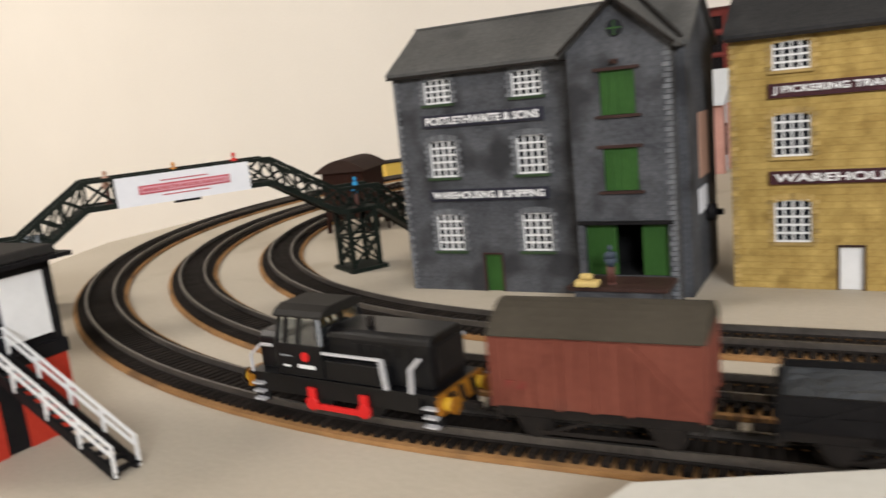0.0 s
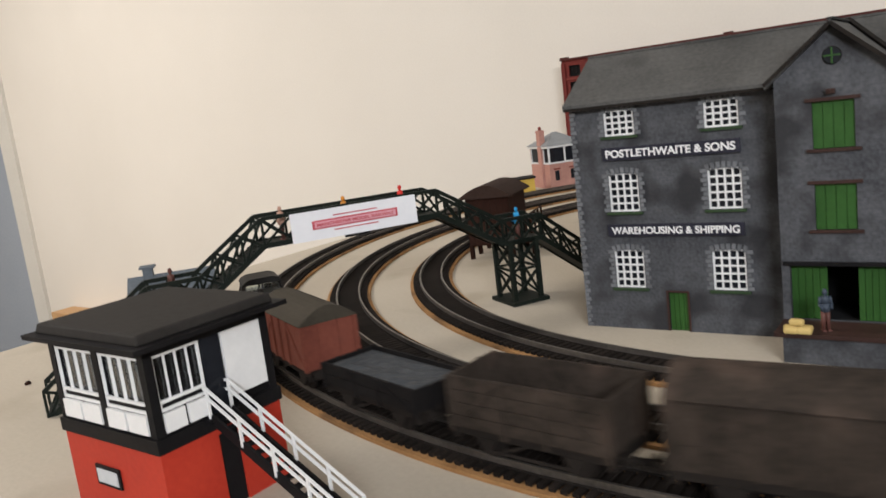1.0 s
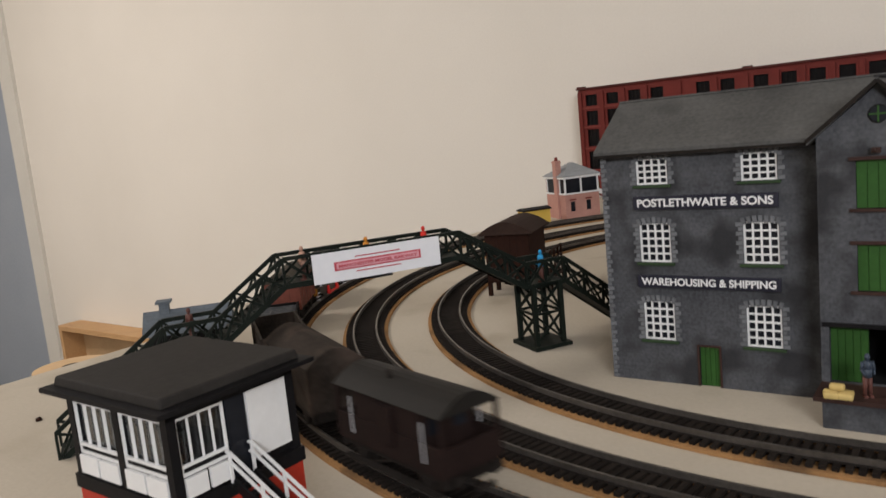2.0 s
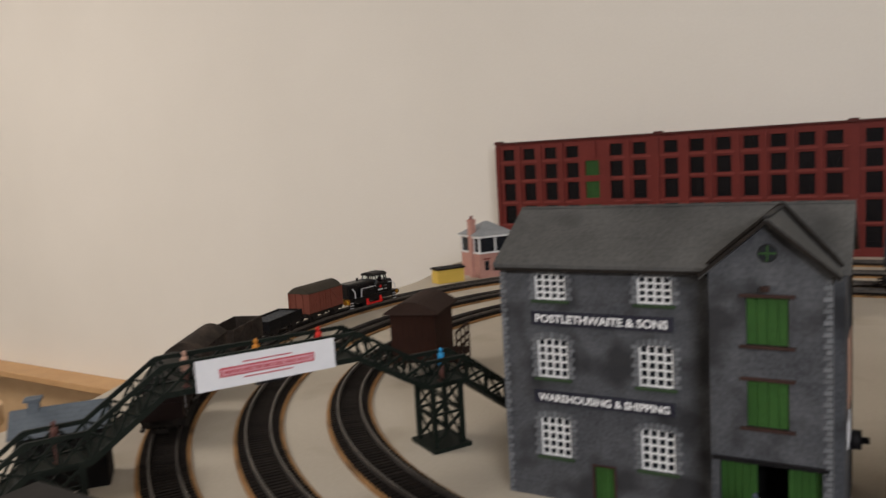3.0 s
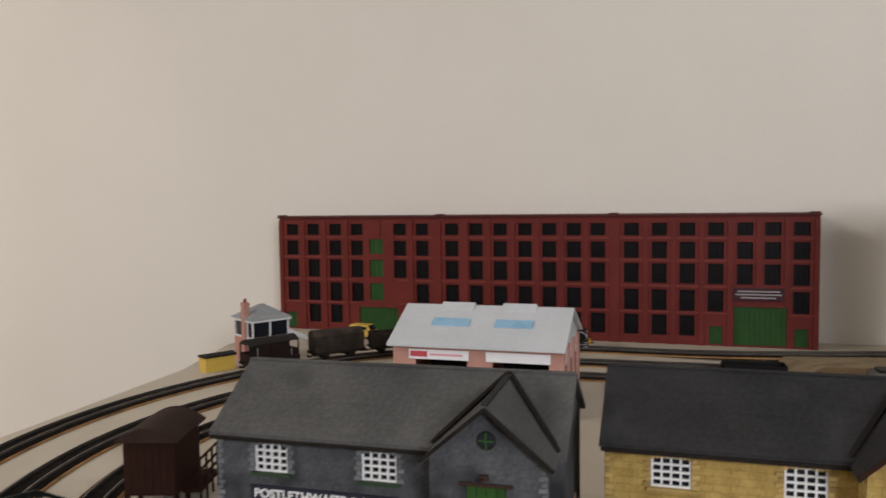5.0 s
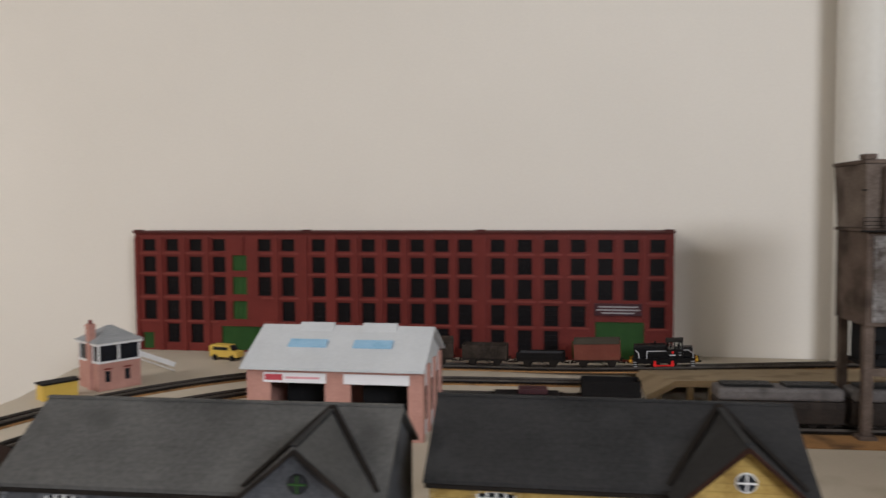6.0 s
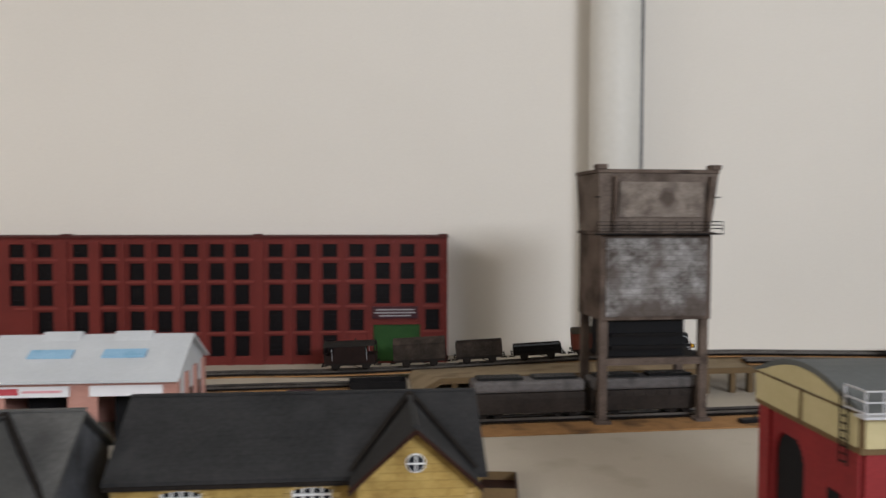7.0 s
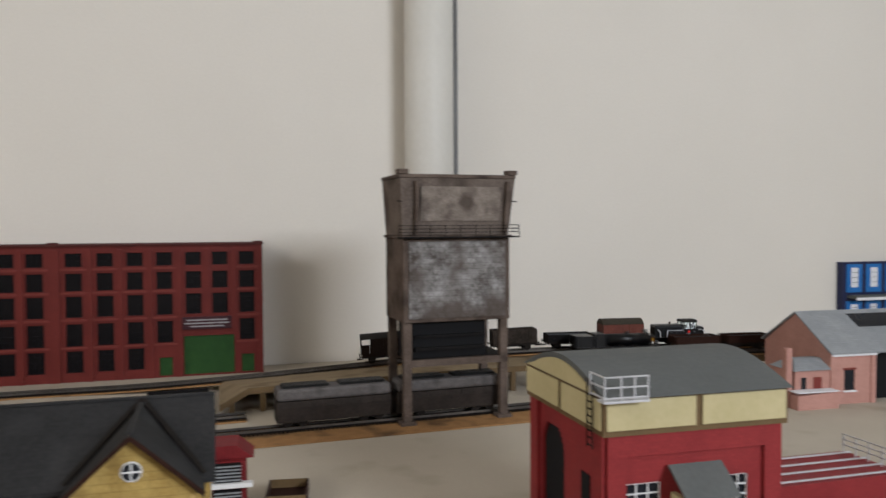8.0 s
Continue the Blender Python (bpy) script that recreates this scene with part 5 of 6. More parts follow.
def footbridge():
    ux, uy = -0.4820, -0.8762
    cx, cy = -0.3250, 0.5040
    f = thing("footbridge", at(cx, cy, 0, math.degrees(math.atan2(uy, ux))), "dark green lattice footbridge spanning three tracks", "footbridge")
    line = [(-0.212, 0.016), (-0.144, 0.067), (-0.111, 0.067), (-0.060, 0.098), (0.067, 0.098), (0.111, 0.067), (0.144, 0.067), (0.212, 0.016)]
    for y in (-0.0125, 0.0125):
        lattice(f, y, line, 0.018)
    for (x0, z0), (x1, z1) in zip(line, line[1:]):
        part("deck", Build().beam((x0, 0, z0 - 0.018), (x1, 0, z1 - 0.018), 0.024, 0.0015), GREENBLACK, f)
        if z0 != z1:
            for i in range(12):
                a = (i + 0.5) / 12
                x, z = x0 + (x1 - x0) * a, z0 + (z1 - z0) * a - 0.0165
                part("tread", Build().box(x - 0.0025, x + 0.0025, -0.0115, 0.0115, z - 0.0004, z + 0.0004), GREENBLACK, f)
    for sx in (-1, 1):
        xc = sx * 0.1275
        t = part("tower", Build().box(xc - 0.016, xc + 0.016, -0.018, 0.018, 0, 0.003), GREENBLACK, f)
        for x in (xc - 0.0115, xc + 0.0115):
            for y in (-0.0125, 0.0125):
                part("post", Build().box(x - 0.0017, x + 0.0017, y - 0.0017, y + 0.0017, 0.003, 0.05), GREENBLACK, t)
        ends = [((xc - 0.0115, y), (xc + 0.0115, y)) for y in (-0.0125, 0.0125)] + [((x, -0.0125), (x, 0.0125)) for x in (xc - 0.0115, xc + 0.0115)]
        for p, q in ends:
            for z0, z1, w in ((0.005, 0.026, 0.0016), (0.026, 0.005, 0.0016), (0.028, 0.048, 0.0016), (0.048, 0.028, 0.0016), (0.027, 0.027, 0.0017), (0.0485, 0.0485, 0.0022)):
                part("brace", Build().beam((*p, z0), (*q, z1), w), GREENBLACK, t)
    # banner on the side girder: a red lozenge with bars above and below
    bm = f.matrix_basis @ at(0.003, 0.0146, 0.0885, 180)
    bn = thing("banner", bm, "white paper banner with a red printed emblem", "banner")
    part("sheet", Build().box(-0.0455, 0.0455, -0.0006, 0, -0.0105, 0.0095), PAPER, bn)
    part("emblem", Build().box(-0.031, 0.031, -0.0010, -0.0006, -0.0034, 0.0026), PRINT_RED, bn, bevel=0.0004)
    part("emblem_field", Build().box(-0.0295, 0.0295, -0.0013, -0.001, -0.0024, 0.0016), PRINT_PINK, bn)
    lettering("lettering", "MANCHESTER MODEL RAILWAY", 0.056, 0.0022, PRINT_RED, bn, at(0, -0.00135, -0.0004))
    part("stripe", Build().box(-0.016, 0.016, -0.0010, -0.0006, 0.0042, 0.0049).box(-0.016, 0.016, -0.0010, -0.0006, -0.0057, -0.005), PRINT_RED, bn)
    part("clip", Build().box(-0.009, 0.009, -0.001, 0.0008, -0.0122, -0.0106), BOX_BLACK, bn)

    def on(x, y, z, mat, label, tall):
        figure(f.matrix_basis @ at(x, y, z, 90), FIG[mat], label, tall)
    on(0.052, 0.004, 0.0808, "pink", "flesh and grey painted figurine on the footbridge", 0.023)
    on(0.007, 0.004, 0.0808, "orange", "orange painted figurine on the footbridge", 0.023)
    on(-0.036, 0.004, 0.0808, "red", "red painted figurine on the footbridge", 0.0245)
    on(-0.128, 0.006, 0.0498, "blue", "bright blue painted figurine on the bridge landing", 0.025)
    on(0.128, 0.004, 0.0498, "brown", "brown painted figurine on the bridge landing", 0.026)


def yard_buildings():
    h = thing("coal_stage", at(-0.3805, 0.7557, 0, 16), "dark brown timber hut with a curved roof on trestles", "hut")
    W, L = 0.046, 0.062
    part("wall", Build().box(-W / 2, W / 2, 0, L, 0.014, 0.065), HUT_BROWN, h)
    n = 10
    arc = [(-0.028 + 0.056 * i / n, 0.0645 + 0.0115 * math.sin(math.pi * i / n)) for i in range(n + 1)]
    part("roof", Build().extrude([(-0.028, 0.063)] + [(0.028, 0.063)] + arc[::-1], "y", L + 0.006, -0.006), HUT_ROOF, h)
    for i in range(7):
        x = -W / 2 + 0.0035 + i * 0.0065
        part("plank", Build().box(x - 0.0030, x + 0.0030, -0.0007, 0, 0.015, 0.0635), HUT_BROWN, h)
    for x in (-0.022, 0.022):
        for y in (0.003, 0.030, L - 0.003):
            part("leg", Build().box(x - 0.002, x + 0.002, y - 0.002, y + 0.002, 0, 0.014), HUT_BROWN, h)
    v = part("veranda", Build().box(W / 2, W / 2 + 0.018, 0.012, L, 0.012, 0.016), HUT_BROWN, h)
    for y in (0.013, 0.03, 0.046, L - 0.001):
        part("post", Build().beam((W / 2 + 0.017, y, 0.0), (W / 2 + 0.017, y, 0.042), 0.0018), HUT_BROWN, v)
    for z in (0.024, 0.032, 0.042):
        part("rail", Build().beam((W / 2 + 0.017, 0.013, z), (W / 2 + 0.017, L, z), 0.0016), HUT_BROWN, v)
    g = thing("lineside_hut", at(-0.469, 0.4437, 0, 50), "dark lineside hut with a blue-grey roof and chimney", "hut")
    part("wall", Build().box(-0.026, 0.030, -0.016, 0.016, 0, 0.043), WAGON_DARK, g)
    part("roof", Build().extrude([(-0.020, 0.0425), (0.020, 0.0425), (0.0, 0.058)], "x", -0.030, 0.034), HUT_SLATE, g)
    part("chimney", Build().box(-0.018, -0.011, -0.0035, 0.0035, 0.048, 0.0635).box(-0.020, -0.009, -0.0055, 0.0055, 0.0635, 0.0652), HUT_SLATE, g)
    # the staging: a tan deck on brown pillars, its front edge beside the siding, its back under the outer loop
    g = thing("track_staging", at(0, 0), "tan track staging on brown pillars beside the siding", "staging")
    front, back, z_front, z_back = [], [], [], []
    for k in range(33):
        x = 0.205 + k * 0.04
        s = 1.86 + x + 0.055
        bx, by, _ = along("outer", s, 0.027)
        front.append((x, min(1.336 + (x - 0.205) * 0.052, along("outer", s, RETURN - 0.026)[1])))
        back.append((bx, by))
        z_front.append(min(0.012 + (x - 0.205) * 0.55, 0.034 + (x - 0.245) * 0.016, 0.0385))
        z_back.append(rise(s))
    deck, edge = Build(), Build()
    for k, ((xf, yf), (xb, yb), zf, zb) in enumerate(zip(front, back, z_front, z_back)):
        deck.v += [(xf, yf, zf - 0.003), (xb, yb, zb - 0.003), (xb, yb, zb), (xf, yf, zf)]
        edge.v += [(xf, yf - 0.003, zf - 0.0075), (xf, yf - 0.0002, zf - 0.0075), (xf, yf - 0.0002, zf + 0.0012), (xf, yf - 0.003, zf + 0.0012)]
        for b in (deck, edge):
            if k:
                for i in range(4):
                    m = (i + 1) % 4
                    b.face(4 * k - 4 + i, 4 * k - 4 + m, 4 * k + m, 4 * k + i)
    for b in (deck, edge):
        b.face(0, 1, 2, 3)
        b.face(131, 130, 129, 128)
    part("deck", deck, STAGE_TAN, g)
    part("edge_beam", edge, TANK_BROWN, g)
    for i in range(26):
        x = 0.222 + i * 0.036 + (0.007 if i % 2 else 0.0)
        y = 1.336 + (x - 0.205) * 0.052
        part("pillar", Build().box(x - 0.004, x + 0.004, y + 0.001, y + 0.011, 0, min(0.012 + (x - 0.205) * 0.55, 0.034 + (x - 0.245) * 0.016) - 0.0036), TANK_BROWN, g)
    q = thing("point_lever", at(0.640, 1.192, 0, 12), "small black point lever box beside the siding", "point lever")
    part("box", Build().box(-0.016, 0.016, -0.006, 0.006, 0, 0.007), BOX_BLACK, q, bevel=0.001)
    part("lever", Build().beam((0.004, 0, 0.007), (0.010, 0, 0.016), 0.0018), CHASSIS, q)
    # striped crossing gate and a small trailer bed
    k = thing("shuttered_kiosk", at(0.1800, 0.9333, 0, -3), "small red and white kiosk with dark louvred shutters", "kiosk")
    part("wall", Build().box(0.0, 0.020, 0.0, 0.05, 0, 0.062), PAPER, k)
    part("wall", Build().box(0.0202, 0.050, 0.004, 0.05, 0, 0.052), KIOSK_RED, k)
    part("gable_roof", Build().extrude([(0.0202, 0.0522), (0.057, 0.0522), (0.042, 0.064), (0.0202, 0.064)], "y", 0.05, 0.012), KIOSK_RED, k)
    for z in (0.006, 0.030):
        part("sill", Build().box(0.0202, 0.056, -0.004, 0.0038, z, z + 0.004), WHITE, k)
        f = part("shutter", Build().box(0.022, 0.046, 0.0, 0.0038, z + 0.0042, z + 0.021), BOX_BLACK, k)
        for i in range(5):
            part("louvre", Build().box(0.022, 0.046, -0.0012, 0.0, z + 0.0058 + i * 0.0031, z + 0.0070 + i * 0.0031), CARD_GREY, f)
    t = thing("open_trailer", at(0.2690, 0.9552, 0, -8), "small dark brown open trailer standing on the board", "trailer")
    part("bed", Build().box(-0.018, 0.018, -0.024, 0.024, 0.006, 0.009), HUT_BROWN, t)
    for x in (-0.01825, 0.01825):
        part("side", Build().box(x - 0.00075, x + 0.00075, -0.024, 0.024, 0.006, 0.017), BROWN_DECK, t)
    for y in (-0.02375, 0.02375):
        part("end", Build().box(-0.0174, 0.0174, y - 0.00075, y + 0.00075, 0.006, 0.017), TANK_BROWN, t)
    for x in (-0.013, 0.013):
        for y in (-0.014, 0.014):
            part("wheel", Build().cyl((x - 0.002, y, 0.0045), (x + 0.002, y, 0.0045), 0.0045), BOX_BLACK, t)


# ---- rolling stock: local x forward, rails' top at z = 0.0078 ----
RT = 0.0078


def running_gear(v, half, base, mat=CHASSIS):
    ch = part("chassis", Build().box(-half, half, -0.0085, 0.0085, RT + 0.0095, RT + 0.0125).box(-half, -half + 0.002, -0.0155, 0.0155, RT + 0.008, RT + 0.014).box(half - 0.002, half, -0.0155, 0.0155, RT + 0.008, RT + 0.014), mat, v)
    for s in (-1, 1):
        part("sole_bar", Build().box(-half, half, s * 0.0135 - 0.001, s * 0.0135 + 0.001, RT + 0.0095, RT + 0.0135), mat, ch)
        for x in (-base, base):
            part("axlebox", Build().extrude([(x - 0.006, RT + 0.0095), (x - 0.002, RT + 0.003), (x + 0.002, RT + 0.003), (x + 0.006, RT + 0.0095)], "y", s * 0.0135 + 0.0012, s * 0.0135 - 0.0012), mat, ch)
        part("brake_rod", Build().beam((-base, s * 0.0138, RT + 0.004), (base, s * 0.0138, RT + 0.004), 0.0008, 0.0014).beam((0, s * 0.0138, RT + 0.01), (base * 0.7, s * 0.0142, RT + 0.0045), 0.0008, 0.0012), mat, ch)
    for x in (-base, base):
        w = part("wheelset", Build().cyl((x, -0.0115, RT + 0.0068), (x, 0.0115, RT + 0.0068), 0.0012, n=8), CHASSIS, v)
        for s in (-1, 1):
            part("wheel", Build().cyl((x, s * 0.0085, RT + 0.0068), (x, s * 0.0108, RT + 0.0068), 0.0068, n=20), CHASSIS, w)
    for s in (-1, 1):
        for y in (-0.0115, 0.0115):
            part("buffer", Build().cyl((s * half, y, RT + 0.012), (s * (half + 0.0035), y, RT + 0.012), 0.0011, n=8).cyl((s * (half + 0.0035), y, RT + 0.012), (s * (half + 0.0045), y, RT + 0.012), 0.0026, n=12), mat, v)
        part("coupling", Build().box(min(s * half, s * (half + 0.0085)), max(s * half, s * (half + 0.0085)), -0.0012, 0.0012, RT + 0.0055, RT + 0.0075).box(s * (half + 0.0075) - 0.0007, s * (half + 0.0075) + 0.0007, -0.005, 0.005, RT + 0.0055, RT + 0.0085), CHASSIS, v)


def arched(half_w, z0, rise, over=0.001, n=10):
    return [(-half_w - over, z0 - 0.0004), (half_w + over, z0 - 0.0004)] + [(half_w + over - 2 * (half_w + over) * i / n, z0 + rise * math.sin(math.pi * i / n)) for i in range(n + 1)]


def goods_van(m, body, roof, label, half=0.0358):
    v = thing("goods_van", m, label, "wagon", "goods train wagons")
    running_gear(v, half, 0.023)
    z0, z1, hw = RT + 0.0136, RT + 0.0395, 0.0160
    b = part("body", Build().box(-half, half, -hw, hw, z0, z1), body, v)
    part("end_top", Build().extrude(arched(hw, z1, 0.008, 0.0), "x", -half, half), body, b)
    for s in (-1, 1):
        pl = 14
        for i in range(pl):
            x0 = -half + i * 2 * half / pl
            part("plank", Build().box(x0 + 0.0003, x0 + 2 * half / pl - 0.0003, s * hw + (0 if s > 0 else -0.0004), s * hw + (0.0004 if s > 0 else 0), z0 + 0.0004, z1 - 0.0008), body, b)
        for x in (-half, -0.012, 0.0, 0.012, half):
            part("strap", Build().box(x - 0.0009, x + 0.0009, s * hw - 0.0012, s * hw + 0.0012, z0, z1), body, b)
        for sx in (-1, 1):
            part("brace", Build().beam((sx * 0.013, s * (hw + 0.0006), z1 - 0.002), (sx * (half - 0.002), s * (hw + 0.0006), z0 + 0.002), 0.001, 0.002), body, b)
        part("label_panel", Build().box(half - 0.012, half - 0.005, s * (hw + 0.0008) - 0.0002, s * (hw + 0.0008) + 0.0002, z0 + 0.007, z0 + 0.010), RED_BAND if body is VAN_BROWN else WAGON_GREY, b)
    for s in (-1, 1):
        for y in (-0.006, 0.006):
            part("end_post", Build().box(s * half - 0.0008, s * half + 0.0012, y - 0.0008, y + 0.0008, z0, z1 + 0.004), body, b)
        part("vent", Build().box(s * half - 0.0008, s * half + 0.002, -0.004, 0.004, z1 - 0.002, z1 + 0.003), body, b)
    part("roof", Build().extrude([(y, z + 0.0005) for y, z in arched(hw, z1, 0.0088, 0.0014)], "x", -half - 0.001, half + 0.001, smooth=False), roof, v)
    return v


def open_wagon(m, body, label, tall, load, half=0.039):
    v = thing("open_wagon", m, label, "wagon", "goods train wagons")
    running_gear(v, half, half * 0.56)
    z0, z1, hw = RT + 0.0136, RT + 0.0136 + tall, 0.0165
    part("floor", Build().box(-half + 0.0014, half - 0.0014, -hw + 0.0014, hw - 0.0014, z0, z0 + 0.0015), body, v)
    for s in (-1, 1):
        b = part("side", Build().box(-half, half, min(s * hw, s * (hw - 0.0013)), max(s * hw, s * (hw - 0.0013)), z0, z1), body, v)
        n = max(2, round(tall / 0.005))
        for i in range(n):
            za = z0 + i * tall / n
            part("plank", Build().box(-half + 0.0004, half - 0.0004, s * hw + (0 if s > 0 else -0.0004), s * hw + (0.0004 if s > 0 else 0), za + 0.0003, za + tall / n - 0.0003), body, b)
        for x in (-half + 0.001, -0.010, 0.010, half - 0.001):
            part("strap", Build().box(x - 0.001, x + 0.001, s * hw - 0.0008, s * hw + 0.0010, z0 - 0.002, z1), body, b)
        for sx in (-1, 1):
            part("brace", Build().beam((sx * 0.012, s * (hw + 0.0007), z1 - 0.001), (sx * (half - 0.003), s * (hw + 0.0007), z0 + 0.001), 0.0008, 0.0016), body, b)
        e = part("end", Build().box(min(s * half, s * (half - 0.0013)), max(s * half, s * (half - 0.0013)), -hw + 0.0014, hw - 0.0014, z0, z1), body, v)
        for y in (-0.007, 0.007):
            part("end_post", Build().box(s * half - 0.0006, s * half + 0.001, y - 0.0009, y + 0.0009, z0, z1), body, e)
    if load:
        b, nx, ny = Build(), 24, 10
        rnd = random.Random(4)
        for j in range(ny + 1):
            for i in range(nx + 1):
                x, y = -half + 0.0015 + i * (2 * half - 0.003) / nx, -hw + 0.0015 + j * (2 * hw - 0.003) / ny
                h = load * tall + (0 if i in (0, nx) or j in (0, ny) else rnd.uniform(-0.0004, 0.0012))
                b.v.append((x, y, z0 + h))
        for j in range(ny):
            for i in range(nx):
                k = j * (nx + 1) + i
                b.face(k, k + 1, k + nx + 2, k + nx + 1)
        part("load", b, COAL if load < 0.75 else LOAD_GREY, v, "dark load")
    return v


def brake_van(m, label, mat, half=0.042):
    v = thing("brake_van", m, label, "wagon", "goods train wagons")
    running_gear(v, half, 0.026)
    z0, z1, hw = RT + 0.0136, RT + 0.0405, 0.0160
    part("cabin", Build().box(-0.026, 0.026, -hw, hw, z0, z1), mat, v)
    part("platform", Build().box(-half, half, -hw, hw, z0 - 0.0012, z0 - 0.0001), mat, v)
    for s in (-1, 1):
        part("plank_side", Build().box(-half, half, s * hw - 0.0006, s * hw + 0.0006, z0, z0 + 0.013), mat, v)
        part("footboard", Build().box(-half + 0.004, half - 0.004, s * 0.0165 - 0.0018, s * 0.0165 + 0.0018, RT + 0.004, RT + 0.005), CHASSIS, v)
        part("end_wall", Build().box(s * half - 0.0006, s * half + 0.0006, -hw + 0.0006, hw - 0.0006, z0, z0 + 0.013), mat, v)
        for y in (-hw, hw):
            part("post", Build().box(s * half - 0.0009, s * half + 0.0009, y - 0.0009, y + 0.0009, z0, z1), mat, v)
        part("lookout", Build().box(-0.006, 0.006, min(s * hw, s * (hw + 0.002)), max(s * hw, s * (hw + 0.002)), z0 + 0.006, z1 - 0.002), mat, v)
        part("window", Build().box(s * 0.0262 - 0.0003, s * 0.0262 + 0.0003, -0.011, -0.004, z0 + 0.014, z1 - 0.003).box(s * 0.0262 - 0.0003, s * 0.0262 + 0.0003, 0.004, 0.011, z0 + 0.014, z1 - 0.003), DARK_PANE, v)
        for sx in (-1, 1):
            part("handrail", Build().beam((sx * 0.029, s * (hw + 0.001), z0 + 0.004), (sx * 0.029, s * (hw + 0.001), z1 - 0.004), 0.0006), SILVER, v)
    part("roof", Build().extrude([(y, z + 0.0004) for y, z in arched(hw, z1, 0.0075, 0.0015)], "x", -half - 0.001, half + 0.001), LOCO_ROOF if mat is not HUT_BROWN else HUT_BROWN, v)
    part("stove_pipe", Build().cyl((0.008, 0.006, z1 + 0.006), (0.008, 0.006, z1 + 0.0105), 0.0012, n=10), CHASSIS, v)
    return v


def shunter(m):
    """A diesel shunter; local x forward (the cab's end)."""
    v = thing("diesel_shunter", m, "black diesel shunter with red side rods and white handrails", "locomotive")
    H = 0.049
    fr = part("frame", Build().box(-H, H, -0.0125, 0.0125, RT + 0.0085, RT + 0.0135).box(-H, H, -0.0160, 0.0160, RT + 0.0135, RT + 0.0150), LOCO_BLACK, v)
    for s in (-1, 1):
        part("skirt", Build().box(-H + 0.009, H - 0.009, s * 0.0145 - 0.0006, s * 0.0145 + 0.0006, RT + 0.0065, RT + 0.0134), LOCO_BLACK, fr)
        rod = part("side_rod", Build().box(-0.0145, 0.0145, s * 0.0160 - 0.0006, s * 0.0160 + 0.0006, RT + 0.0022, RT + 0.0044), LOCO_RED, v, "bright red coupling rod")
        for x in (-0.0135, 0.0135):
            part("crank", Build().cyl((x, s * 0.0152, RT + 0.0045), (x, s * 0.0170, RT + 0.0045), 0.0030, n=14).box(x - 0.0020, x + 0.0020, s * 0.0158 - 0.0006, s * 0.0158 + 0.0006, RT + 0.0045, RT + 0.0110), LOCO_RED, rod)
        for x in (-H + 0.0045, H - 0.0045):
            for z in (0.0018, 0.0054, 0.0090):
                part("step", Build().box(x - 0.0028, x + 0.0028, s * 0.0150 - 0.0014, s * 0.0150 + 0.0014, RT + z, RT + z + 0.0007), SILVER, v)
            part("step_plate", Build().box(x - 0.004, x + 0.004, s * 0.0130 - 0.0005, s * 0.0130 + 0.0005, RT + 0.0014, RT + 0.0134), LOCO_BLACK, v)
    for x in (-0.0135, 0.0135):
        w = part("wheelset", Build().cyl((x, -0.0115, RT + 0.0078), (x, 0.0115, RT + 0.0078), 0.0014, n=8), CHASSIS, v)
        for s in (-1, 1):
            part("wheel", Build().cyl((x, s * 0.0085, RT + 0.0078), (x, s * 0.0110, RT + 0.0078), 0.0078, n=24), LOCO_BLACK, w)
    for s in (-1, 1):
        bb = part("buffer_beam", Build().box(s * H - 0.001, s * H + 0.001, -0.0160, 0.0160, RT + 0.0075, RT + 0.0150), LOCO_ORANGE, v, "rusty orange and black striped buffer beam")
        for i in range(3):
            y = -0.008 + i * 0.008
            a, c = s * H + s * 0.0010, s * H + s * 0.0013
            part("stripe", Build().hexa([(a, y - 0.0022, RT + 0.008), (a, y + 0.001, RT + 0.008), (c, y + 0.001, RT + 0.008), (c, y - 0.0022, RT + 0.008),
                                         (a, y + 0.0002, RT + 0.0148), (a, y + 0.0034, RT + 0.0148), (c, y + 0.0034, RT + 0.0148), (c, y + 0.0002, RT + 0.0148)]), BOX_BLACK, bb)
        for y in (-0.0120, 0.0120):
            bf = part("buffer", Build().cyl((s * H, y, RT + 0.0108), (s * (H + 0.004), y, RT + 0.0108), 0.0026, n=12), LOCO_YELLOW, v)
            part("buffer_head", Build().cyl((s * (H + 0.004), y, RT + 0.0108), (s * (H + 0.0052), y, RT + 0.0108), 0.0034, n=16), LOCO_BLACK if s > 0 else LOCO_ORANGE, bf)
        part("coupling", Build().box(min(s * H, s * (H + 0.009)), max(s * H, s * (H + 0.009)), -0.0012, 0.0012, RT + 0.0055, RT + 0.0075), CHASSIS, v)
        part("brake_hose", Build().cyl((s * (H + 0.001), 0.006, RT + 0.0135), (s * (H + 0.003), 0.006, RT + 0.007), 0.0007, n=8), CHASSIS, v)
    # bonnet, cab, short nose
    part("bonnet", Build().extrude([(-0.0120, RT + 0.0151), (0.0120, RT + 0.0151), (0.0120, RT + 0.0325), (0.0112, RT + 0.0345), (0.0090, RT + 0.0357), (-0.0090, RT + 0.0357), (-0.0112, RT + 0.0345), (-0.0120, RT + 0.0325)], "x", -0.0450, 0.0055), LOCO_BLACK, v, bevel=0.0007)
    part("radiator", Build().box(-0.0458, -0.0451, -0.009, 0.009, RT + 0.019, RT + 0.032), CHASSIS, v)
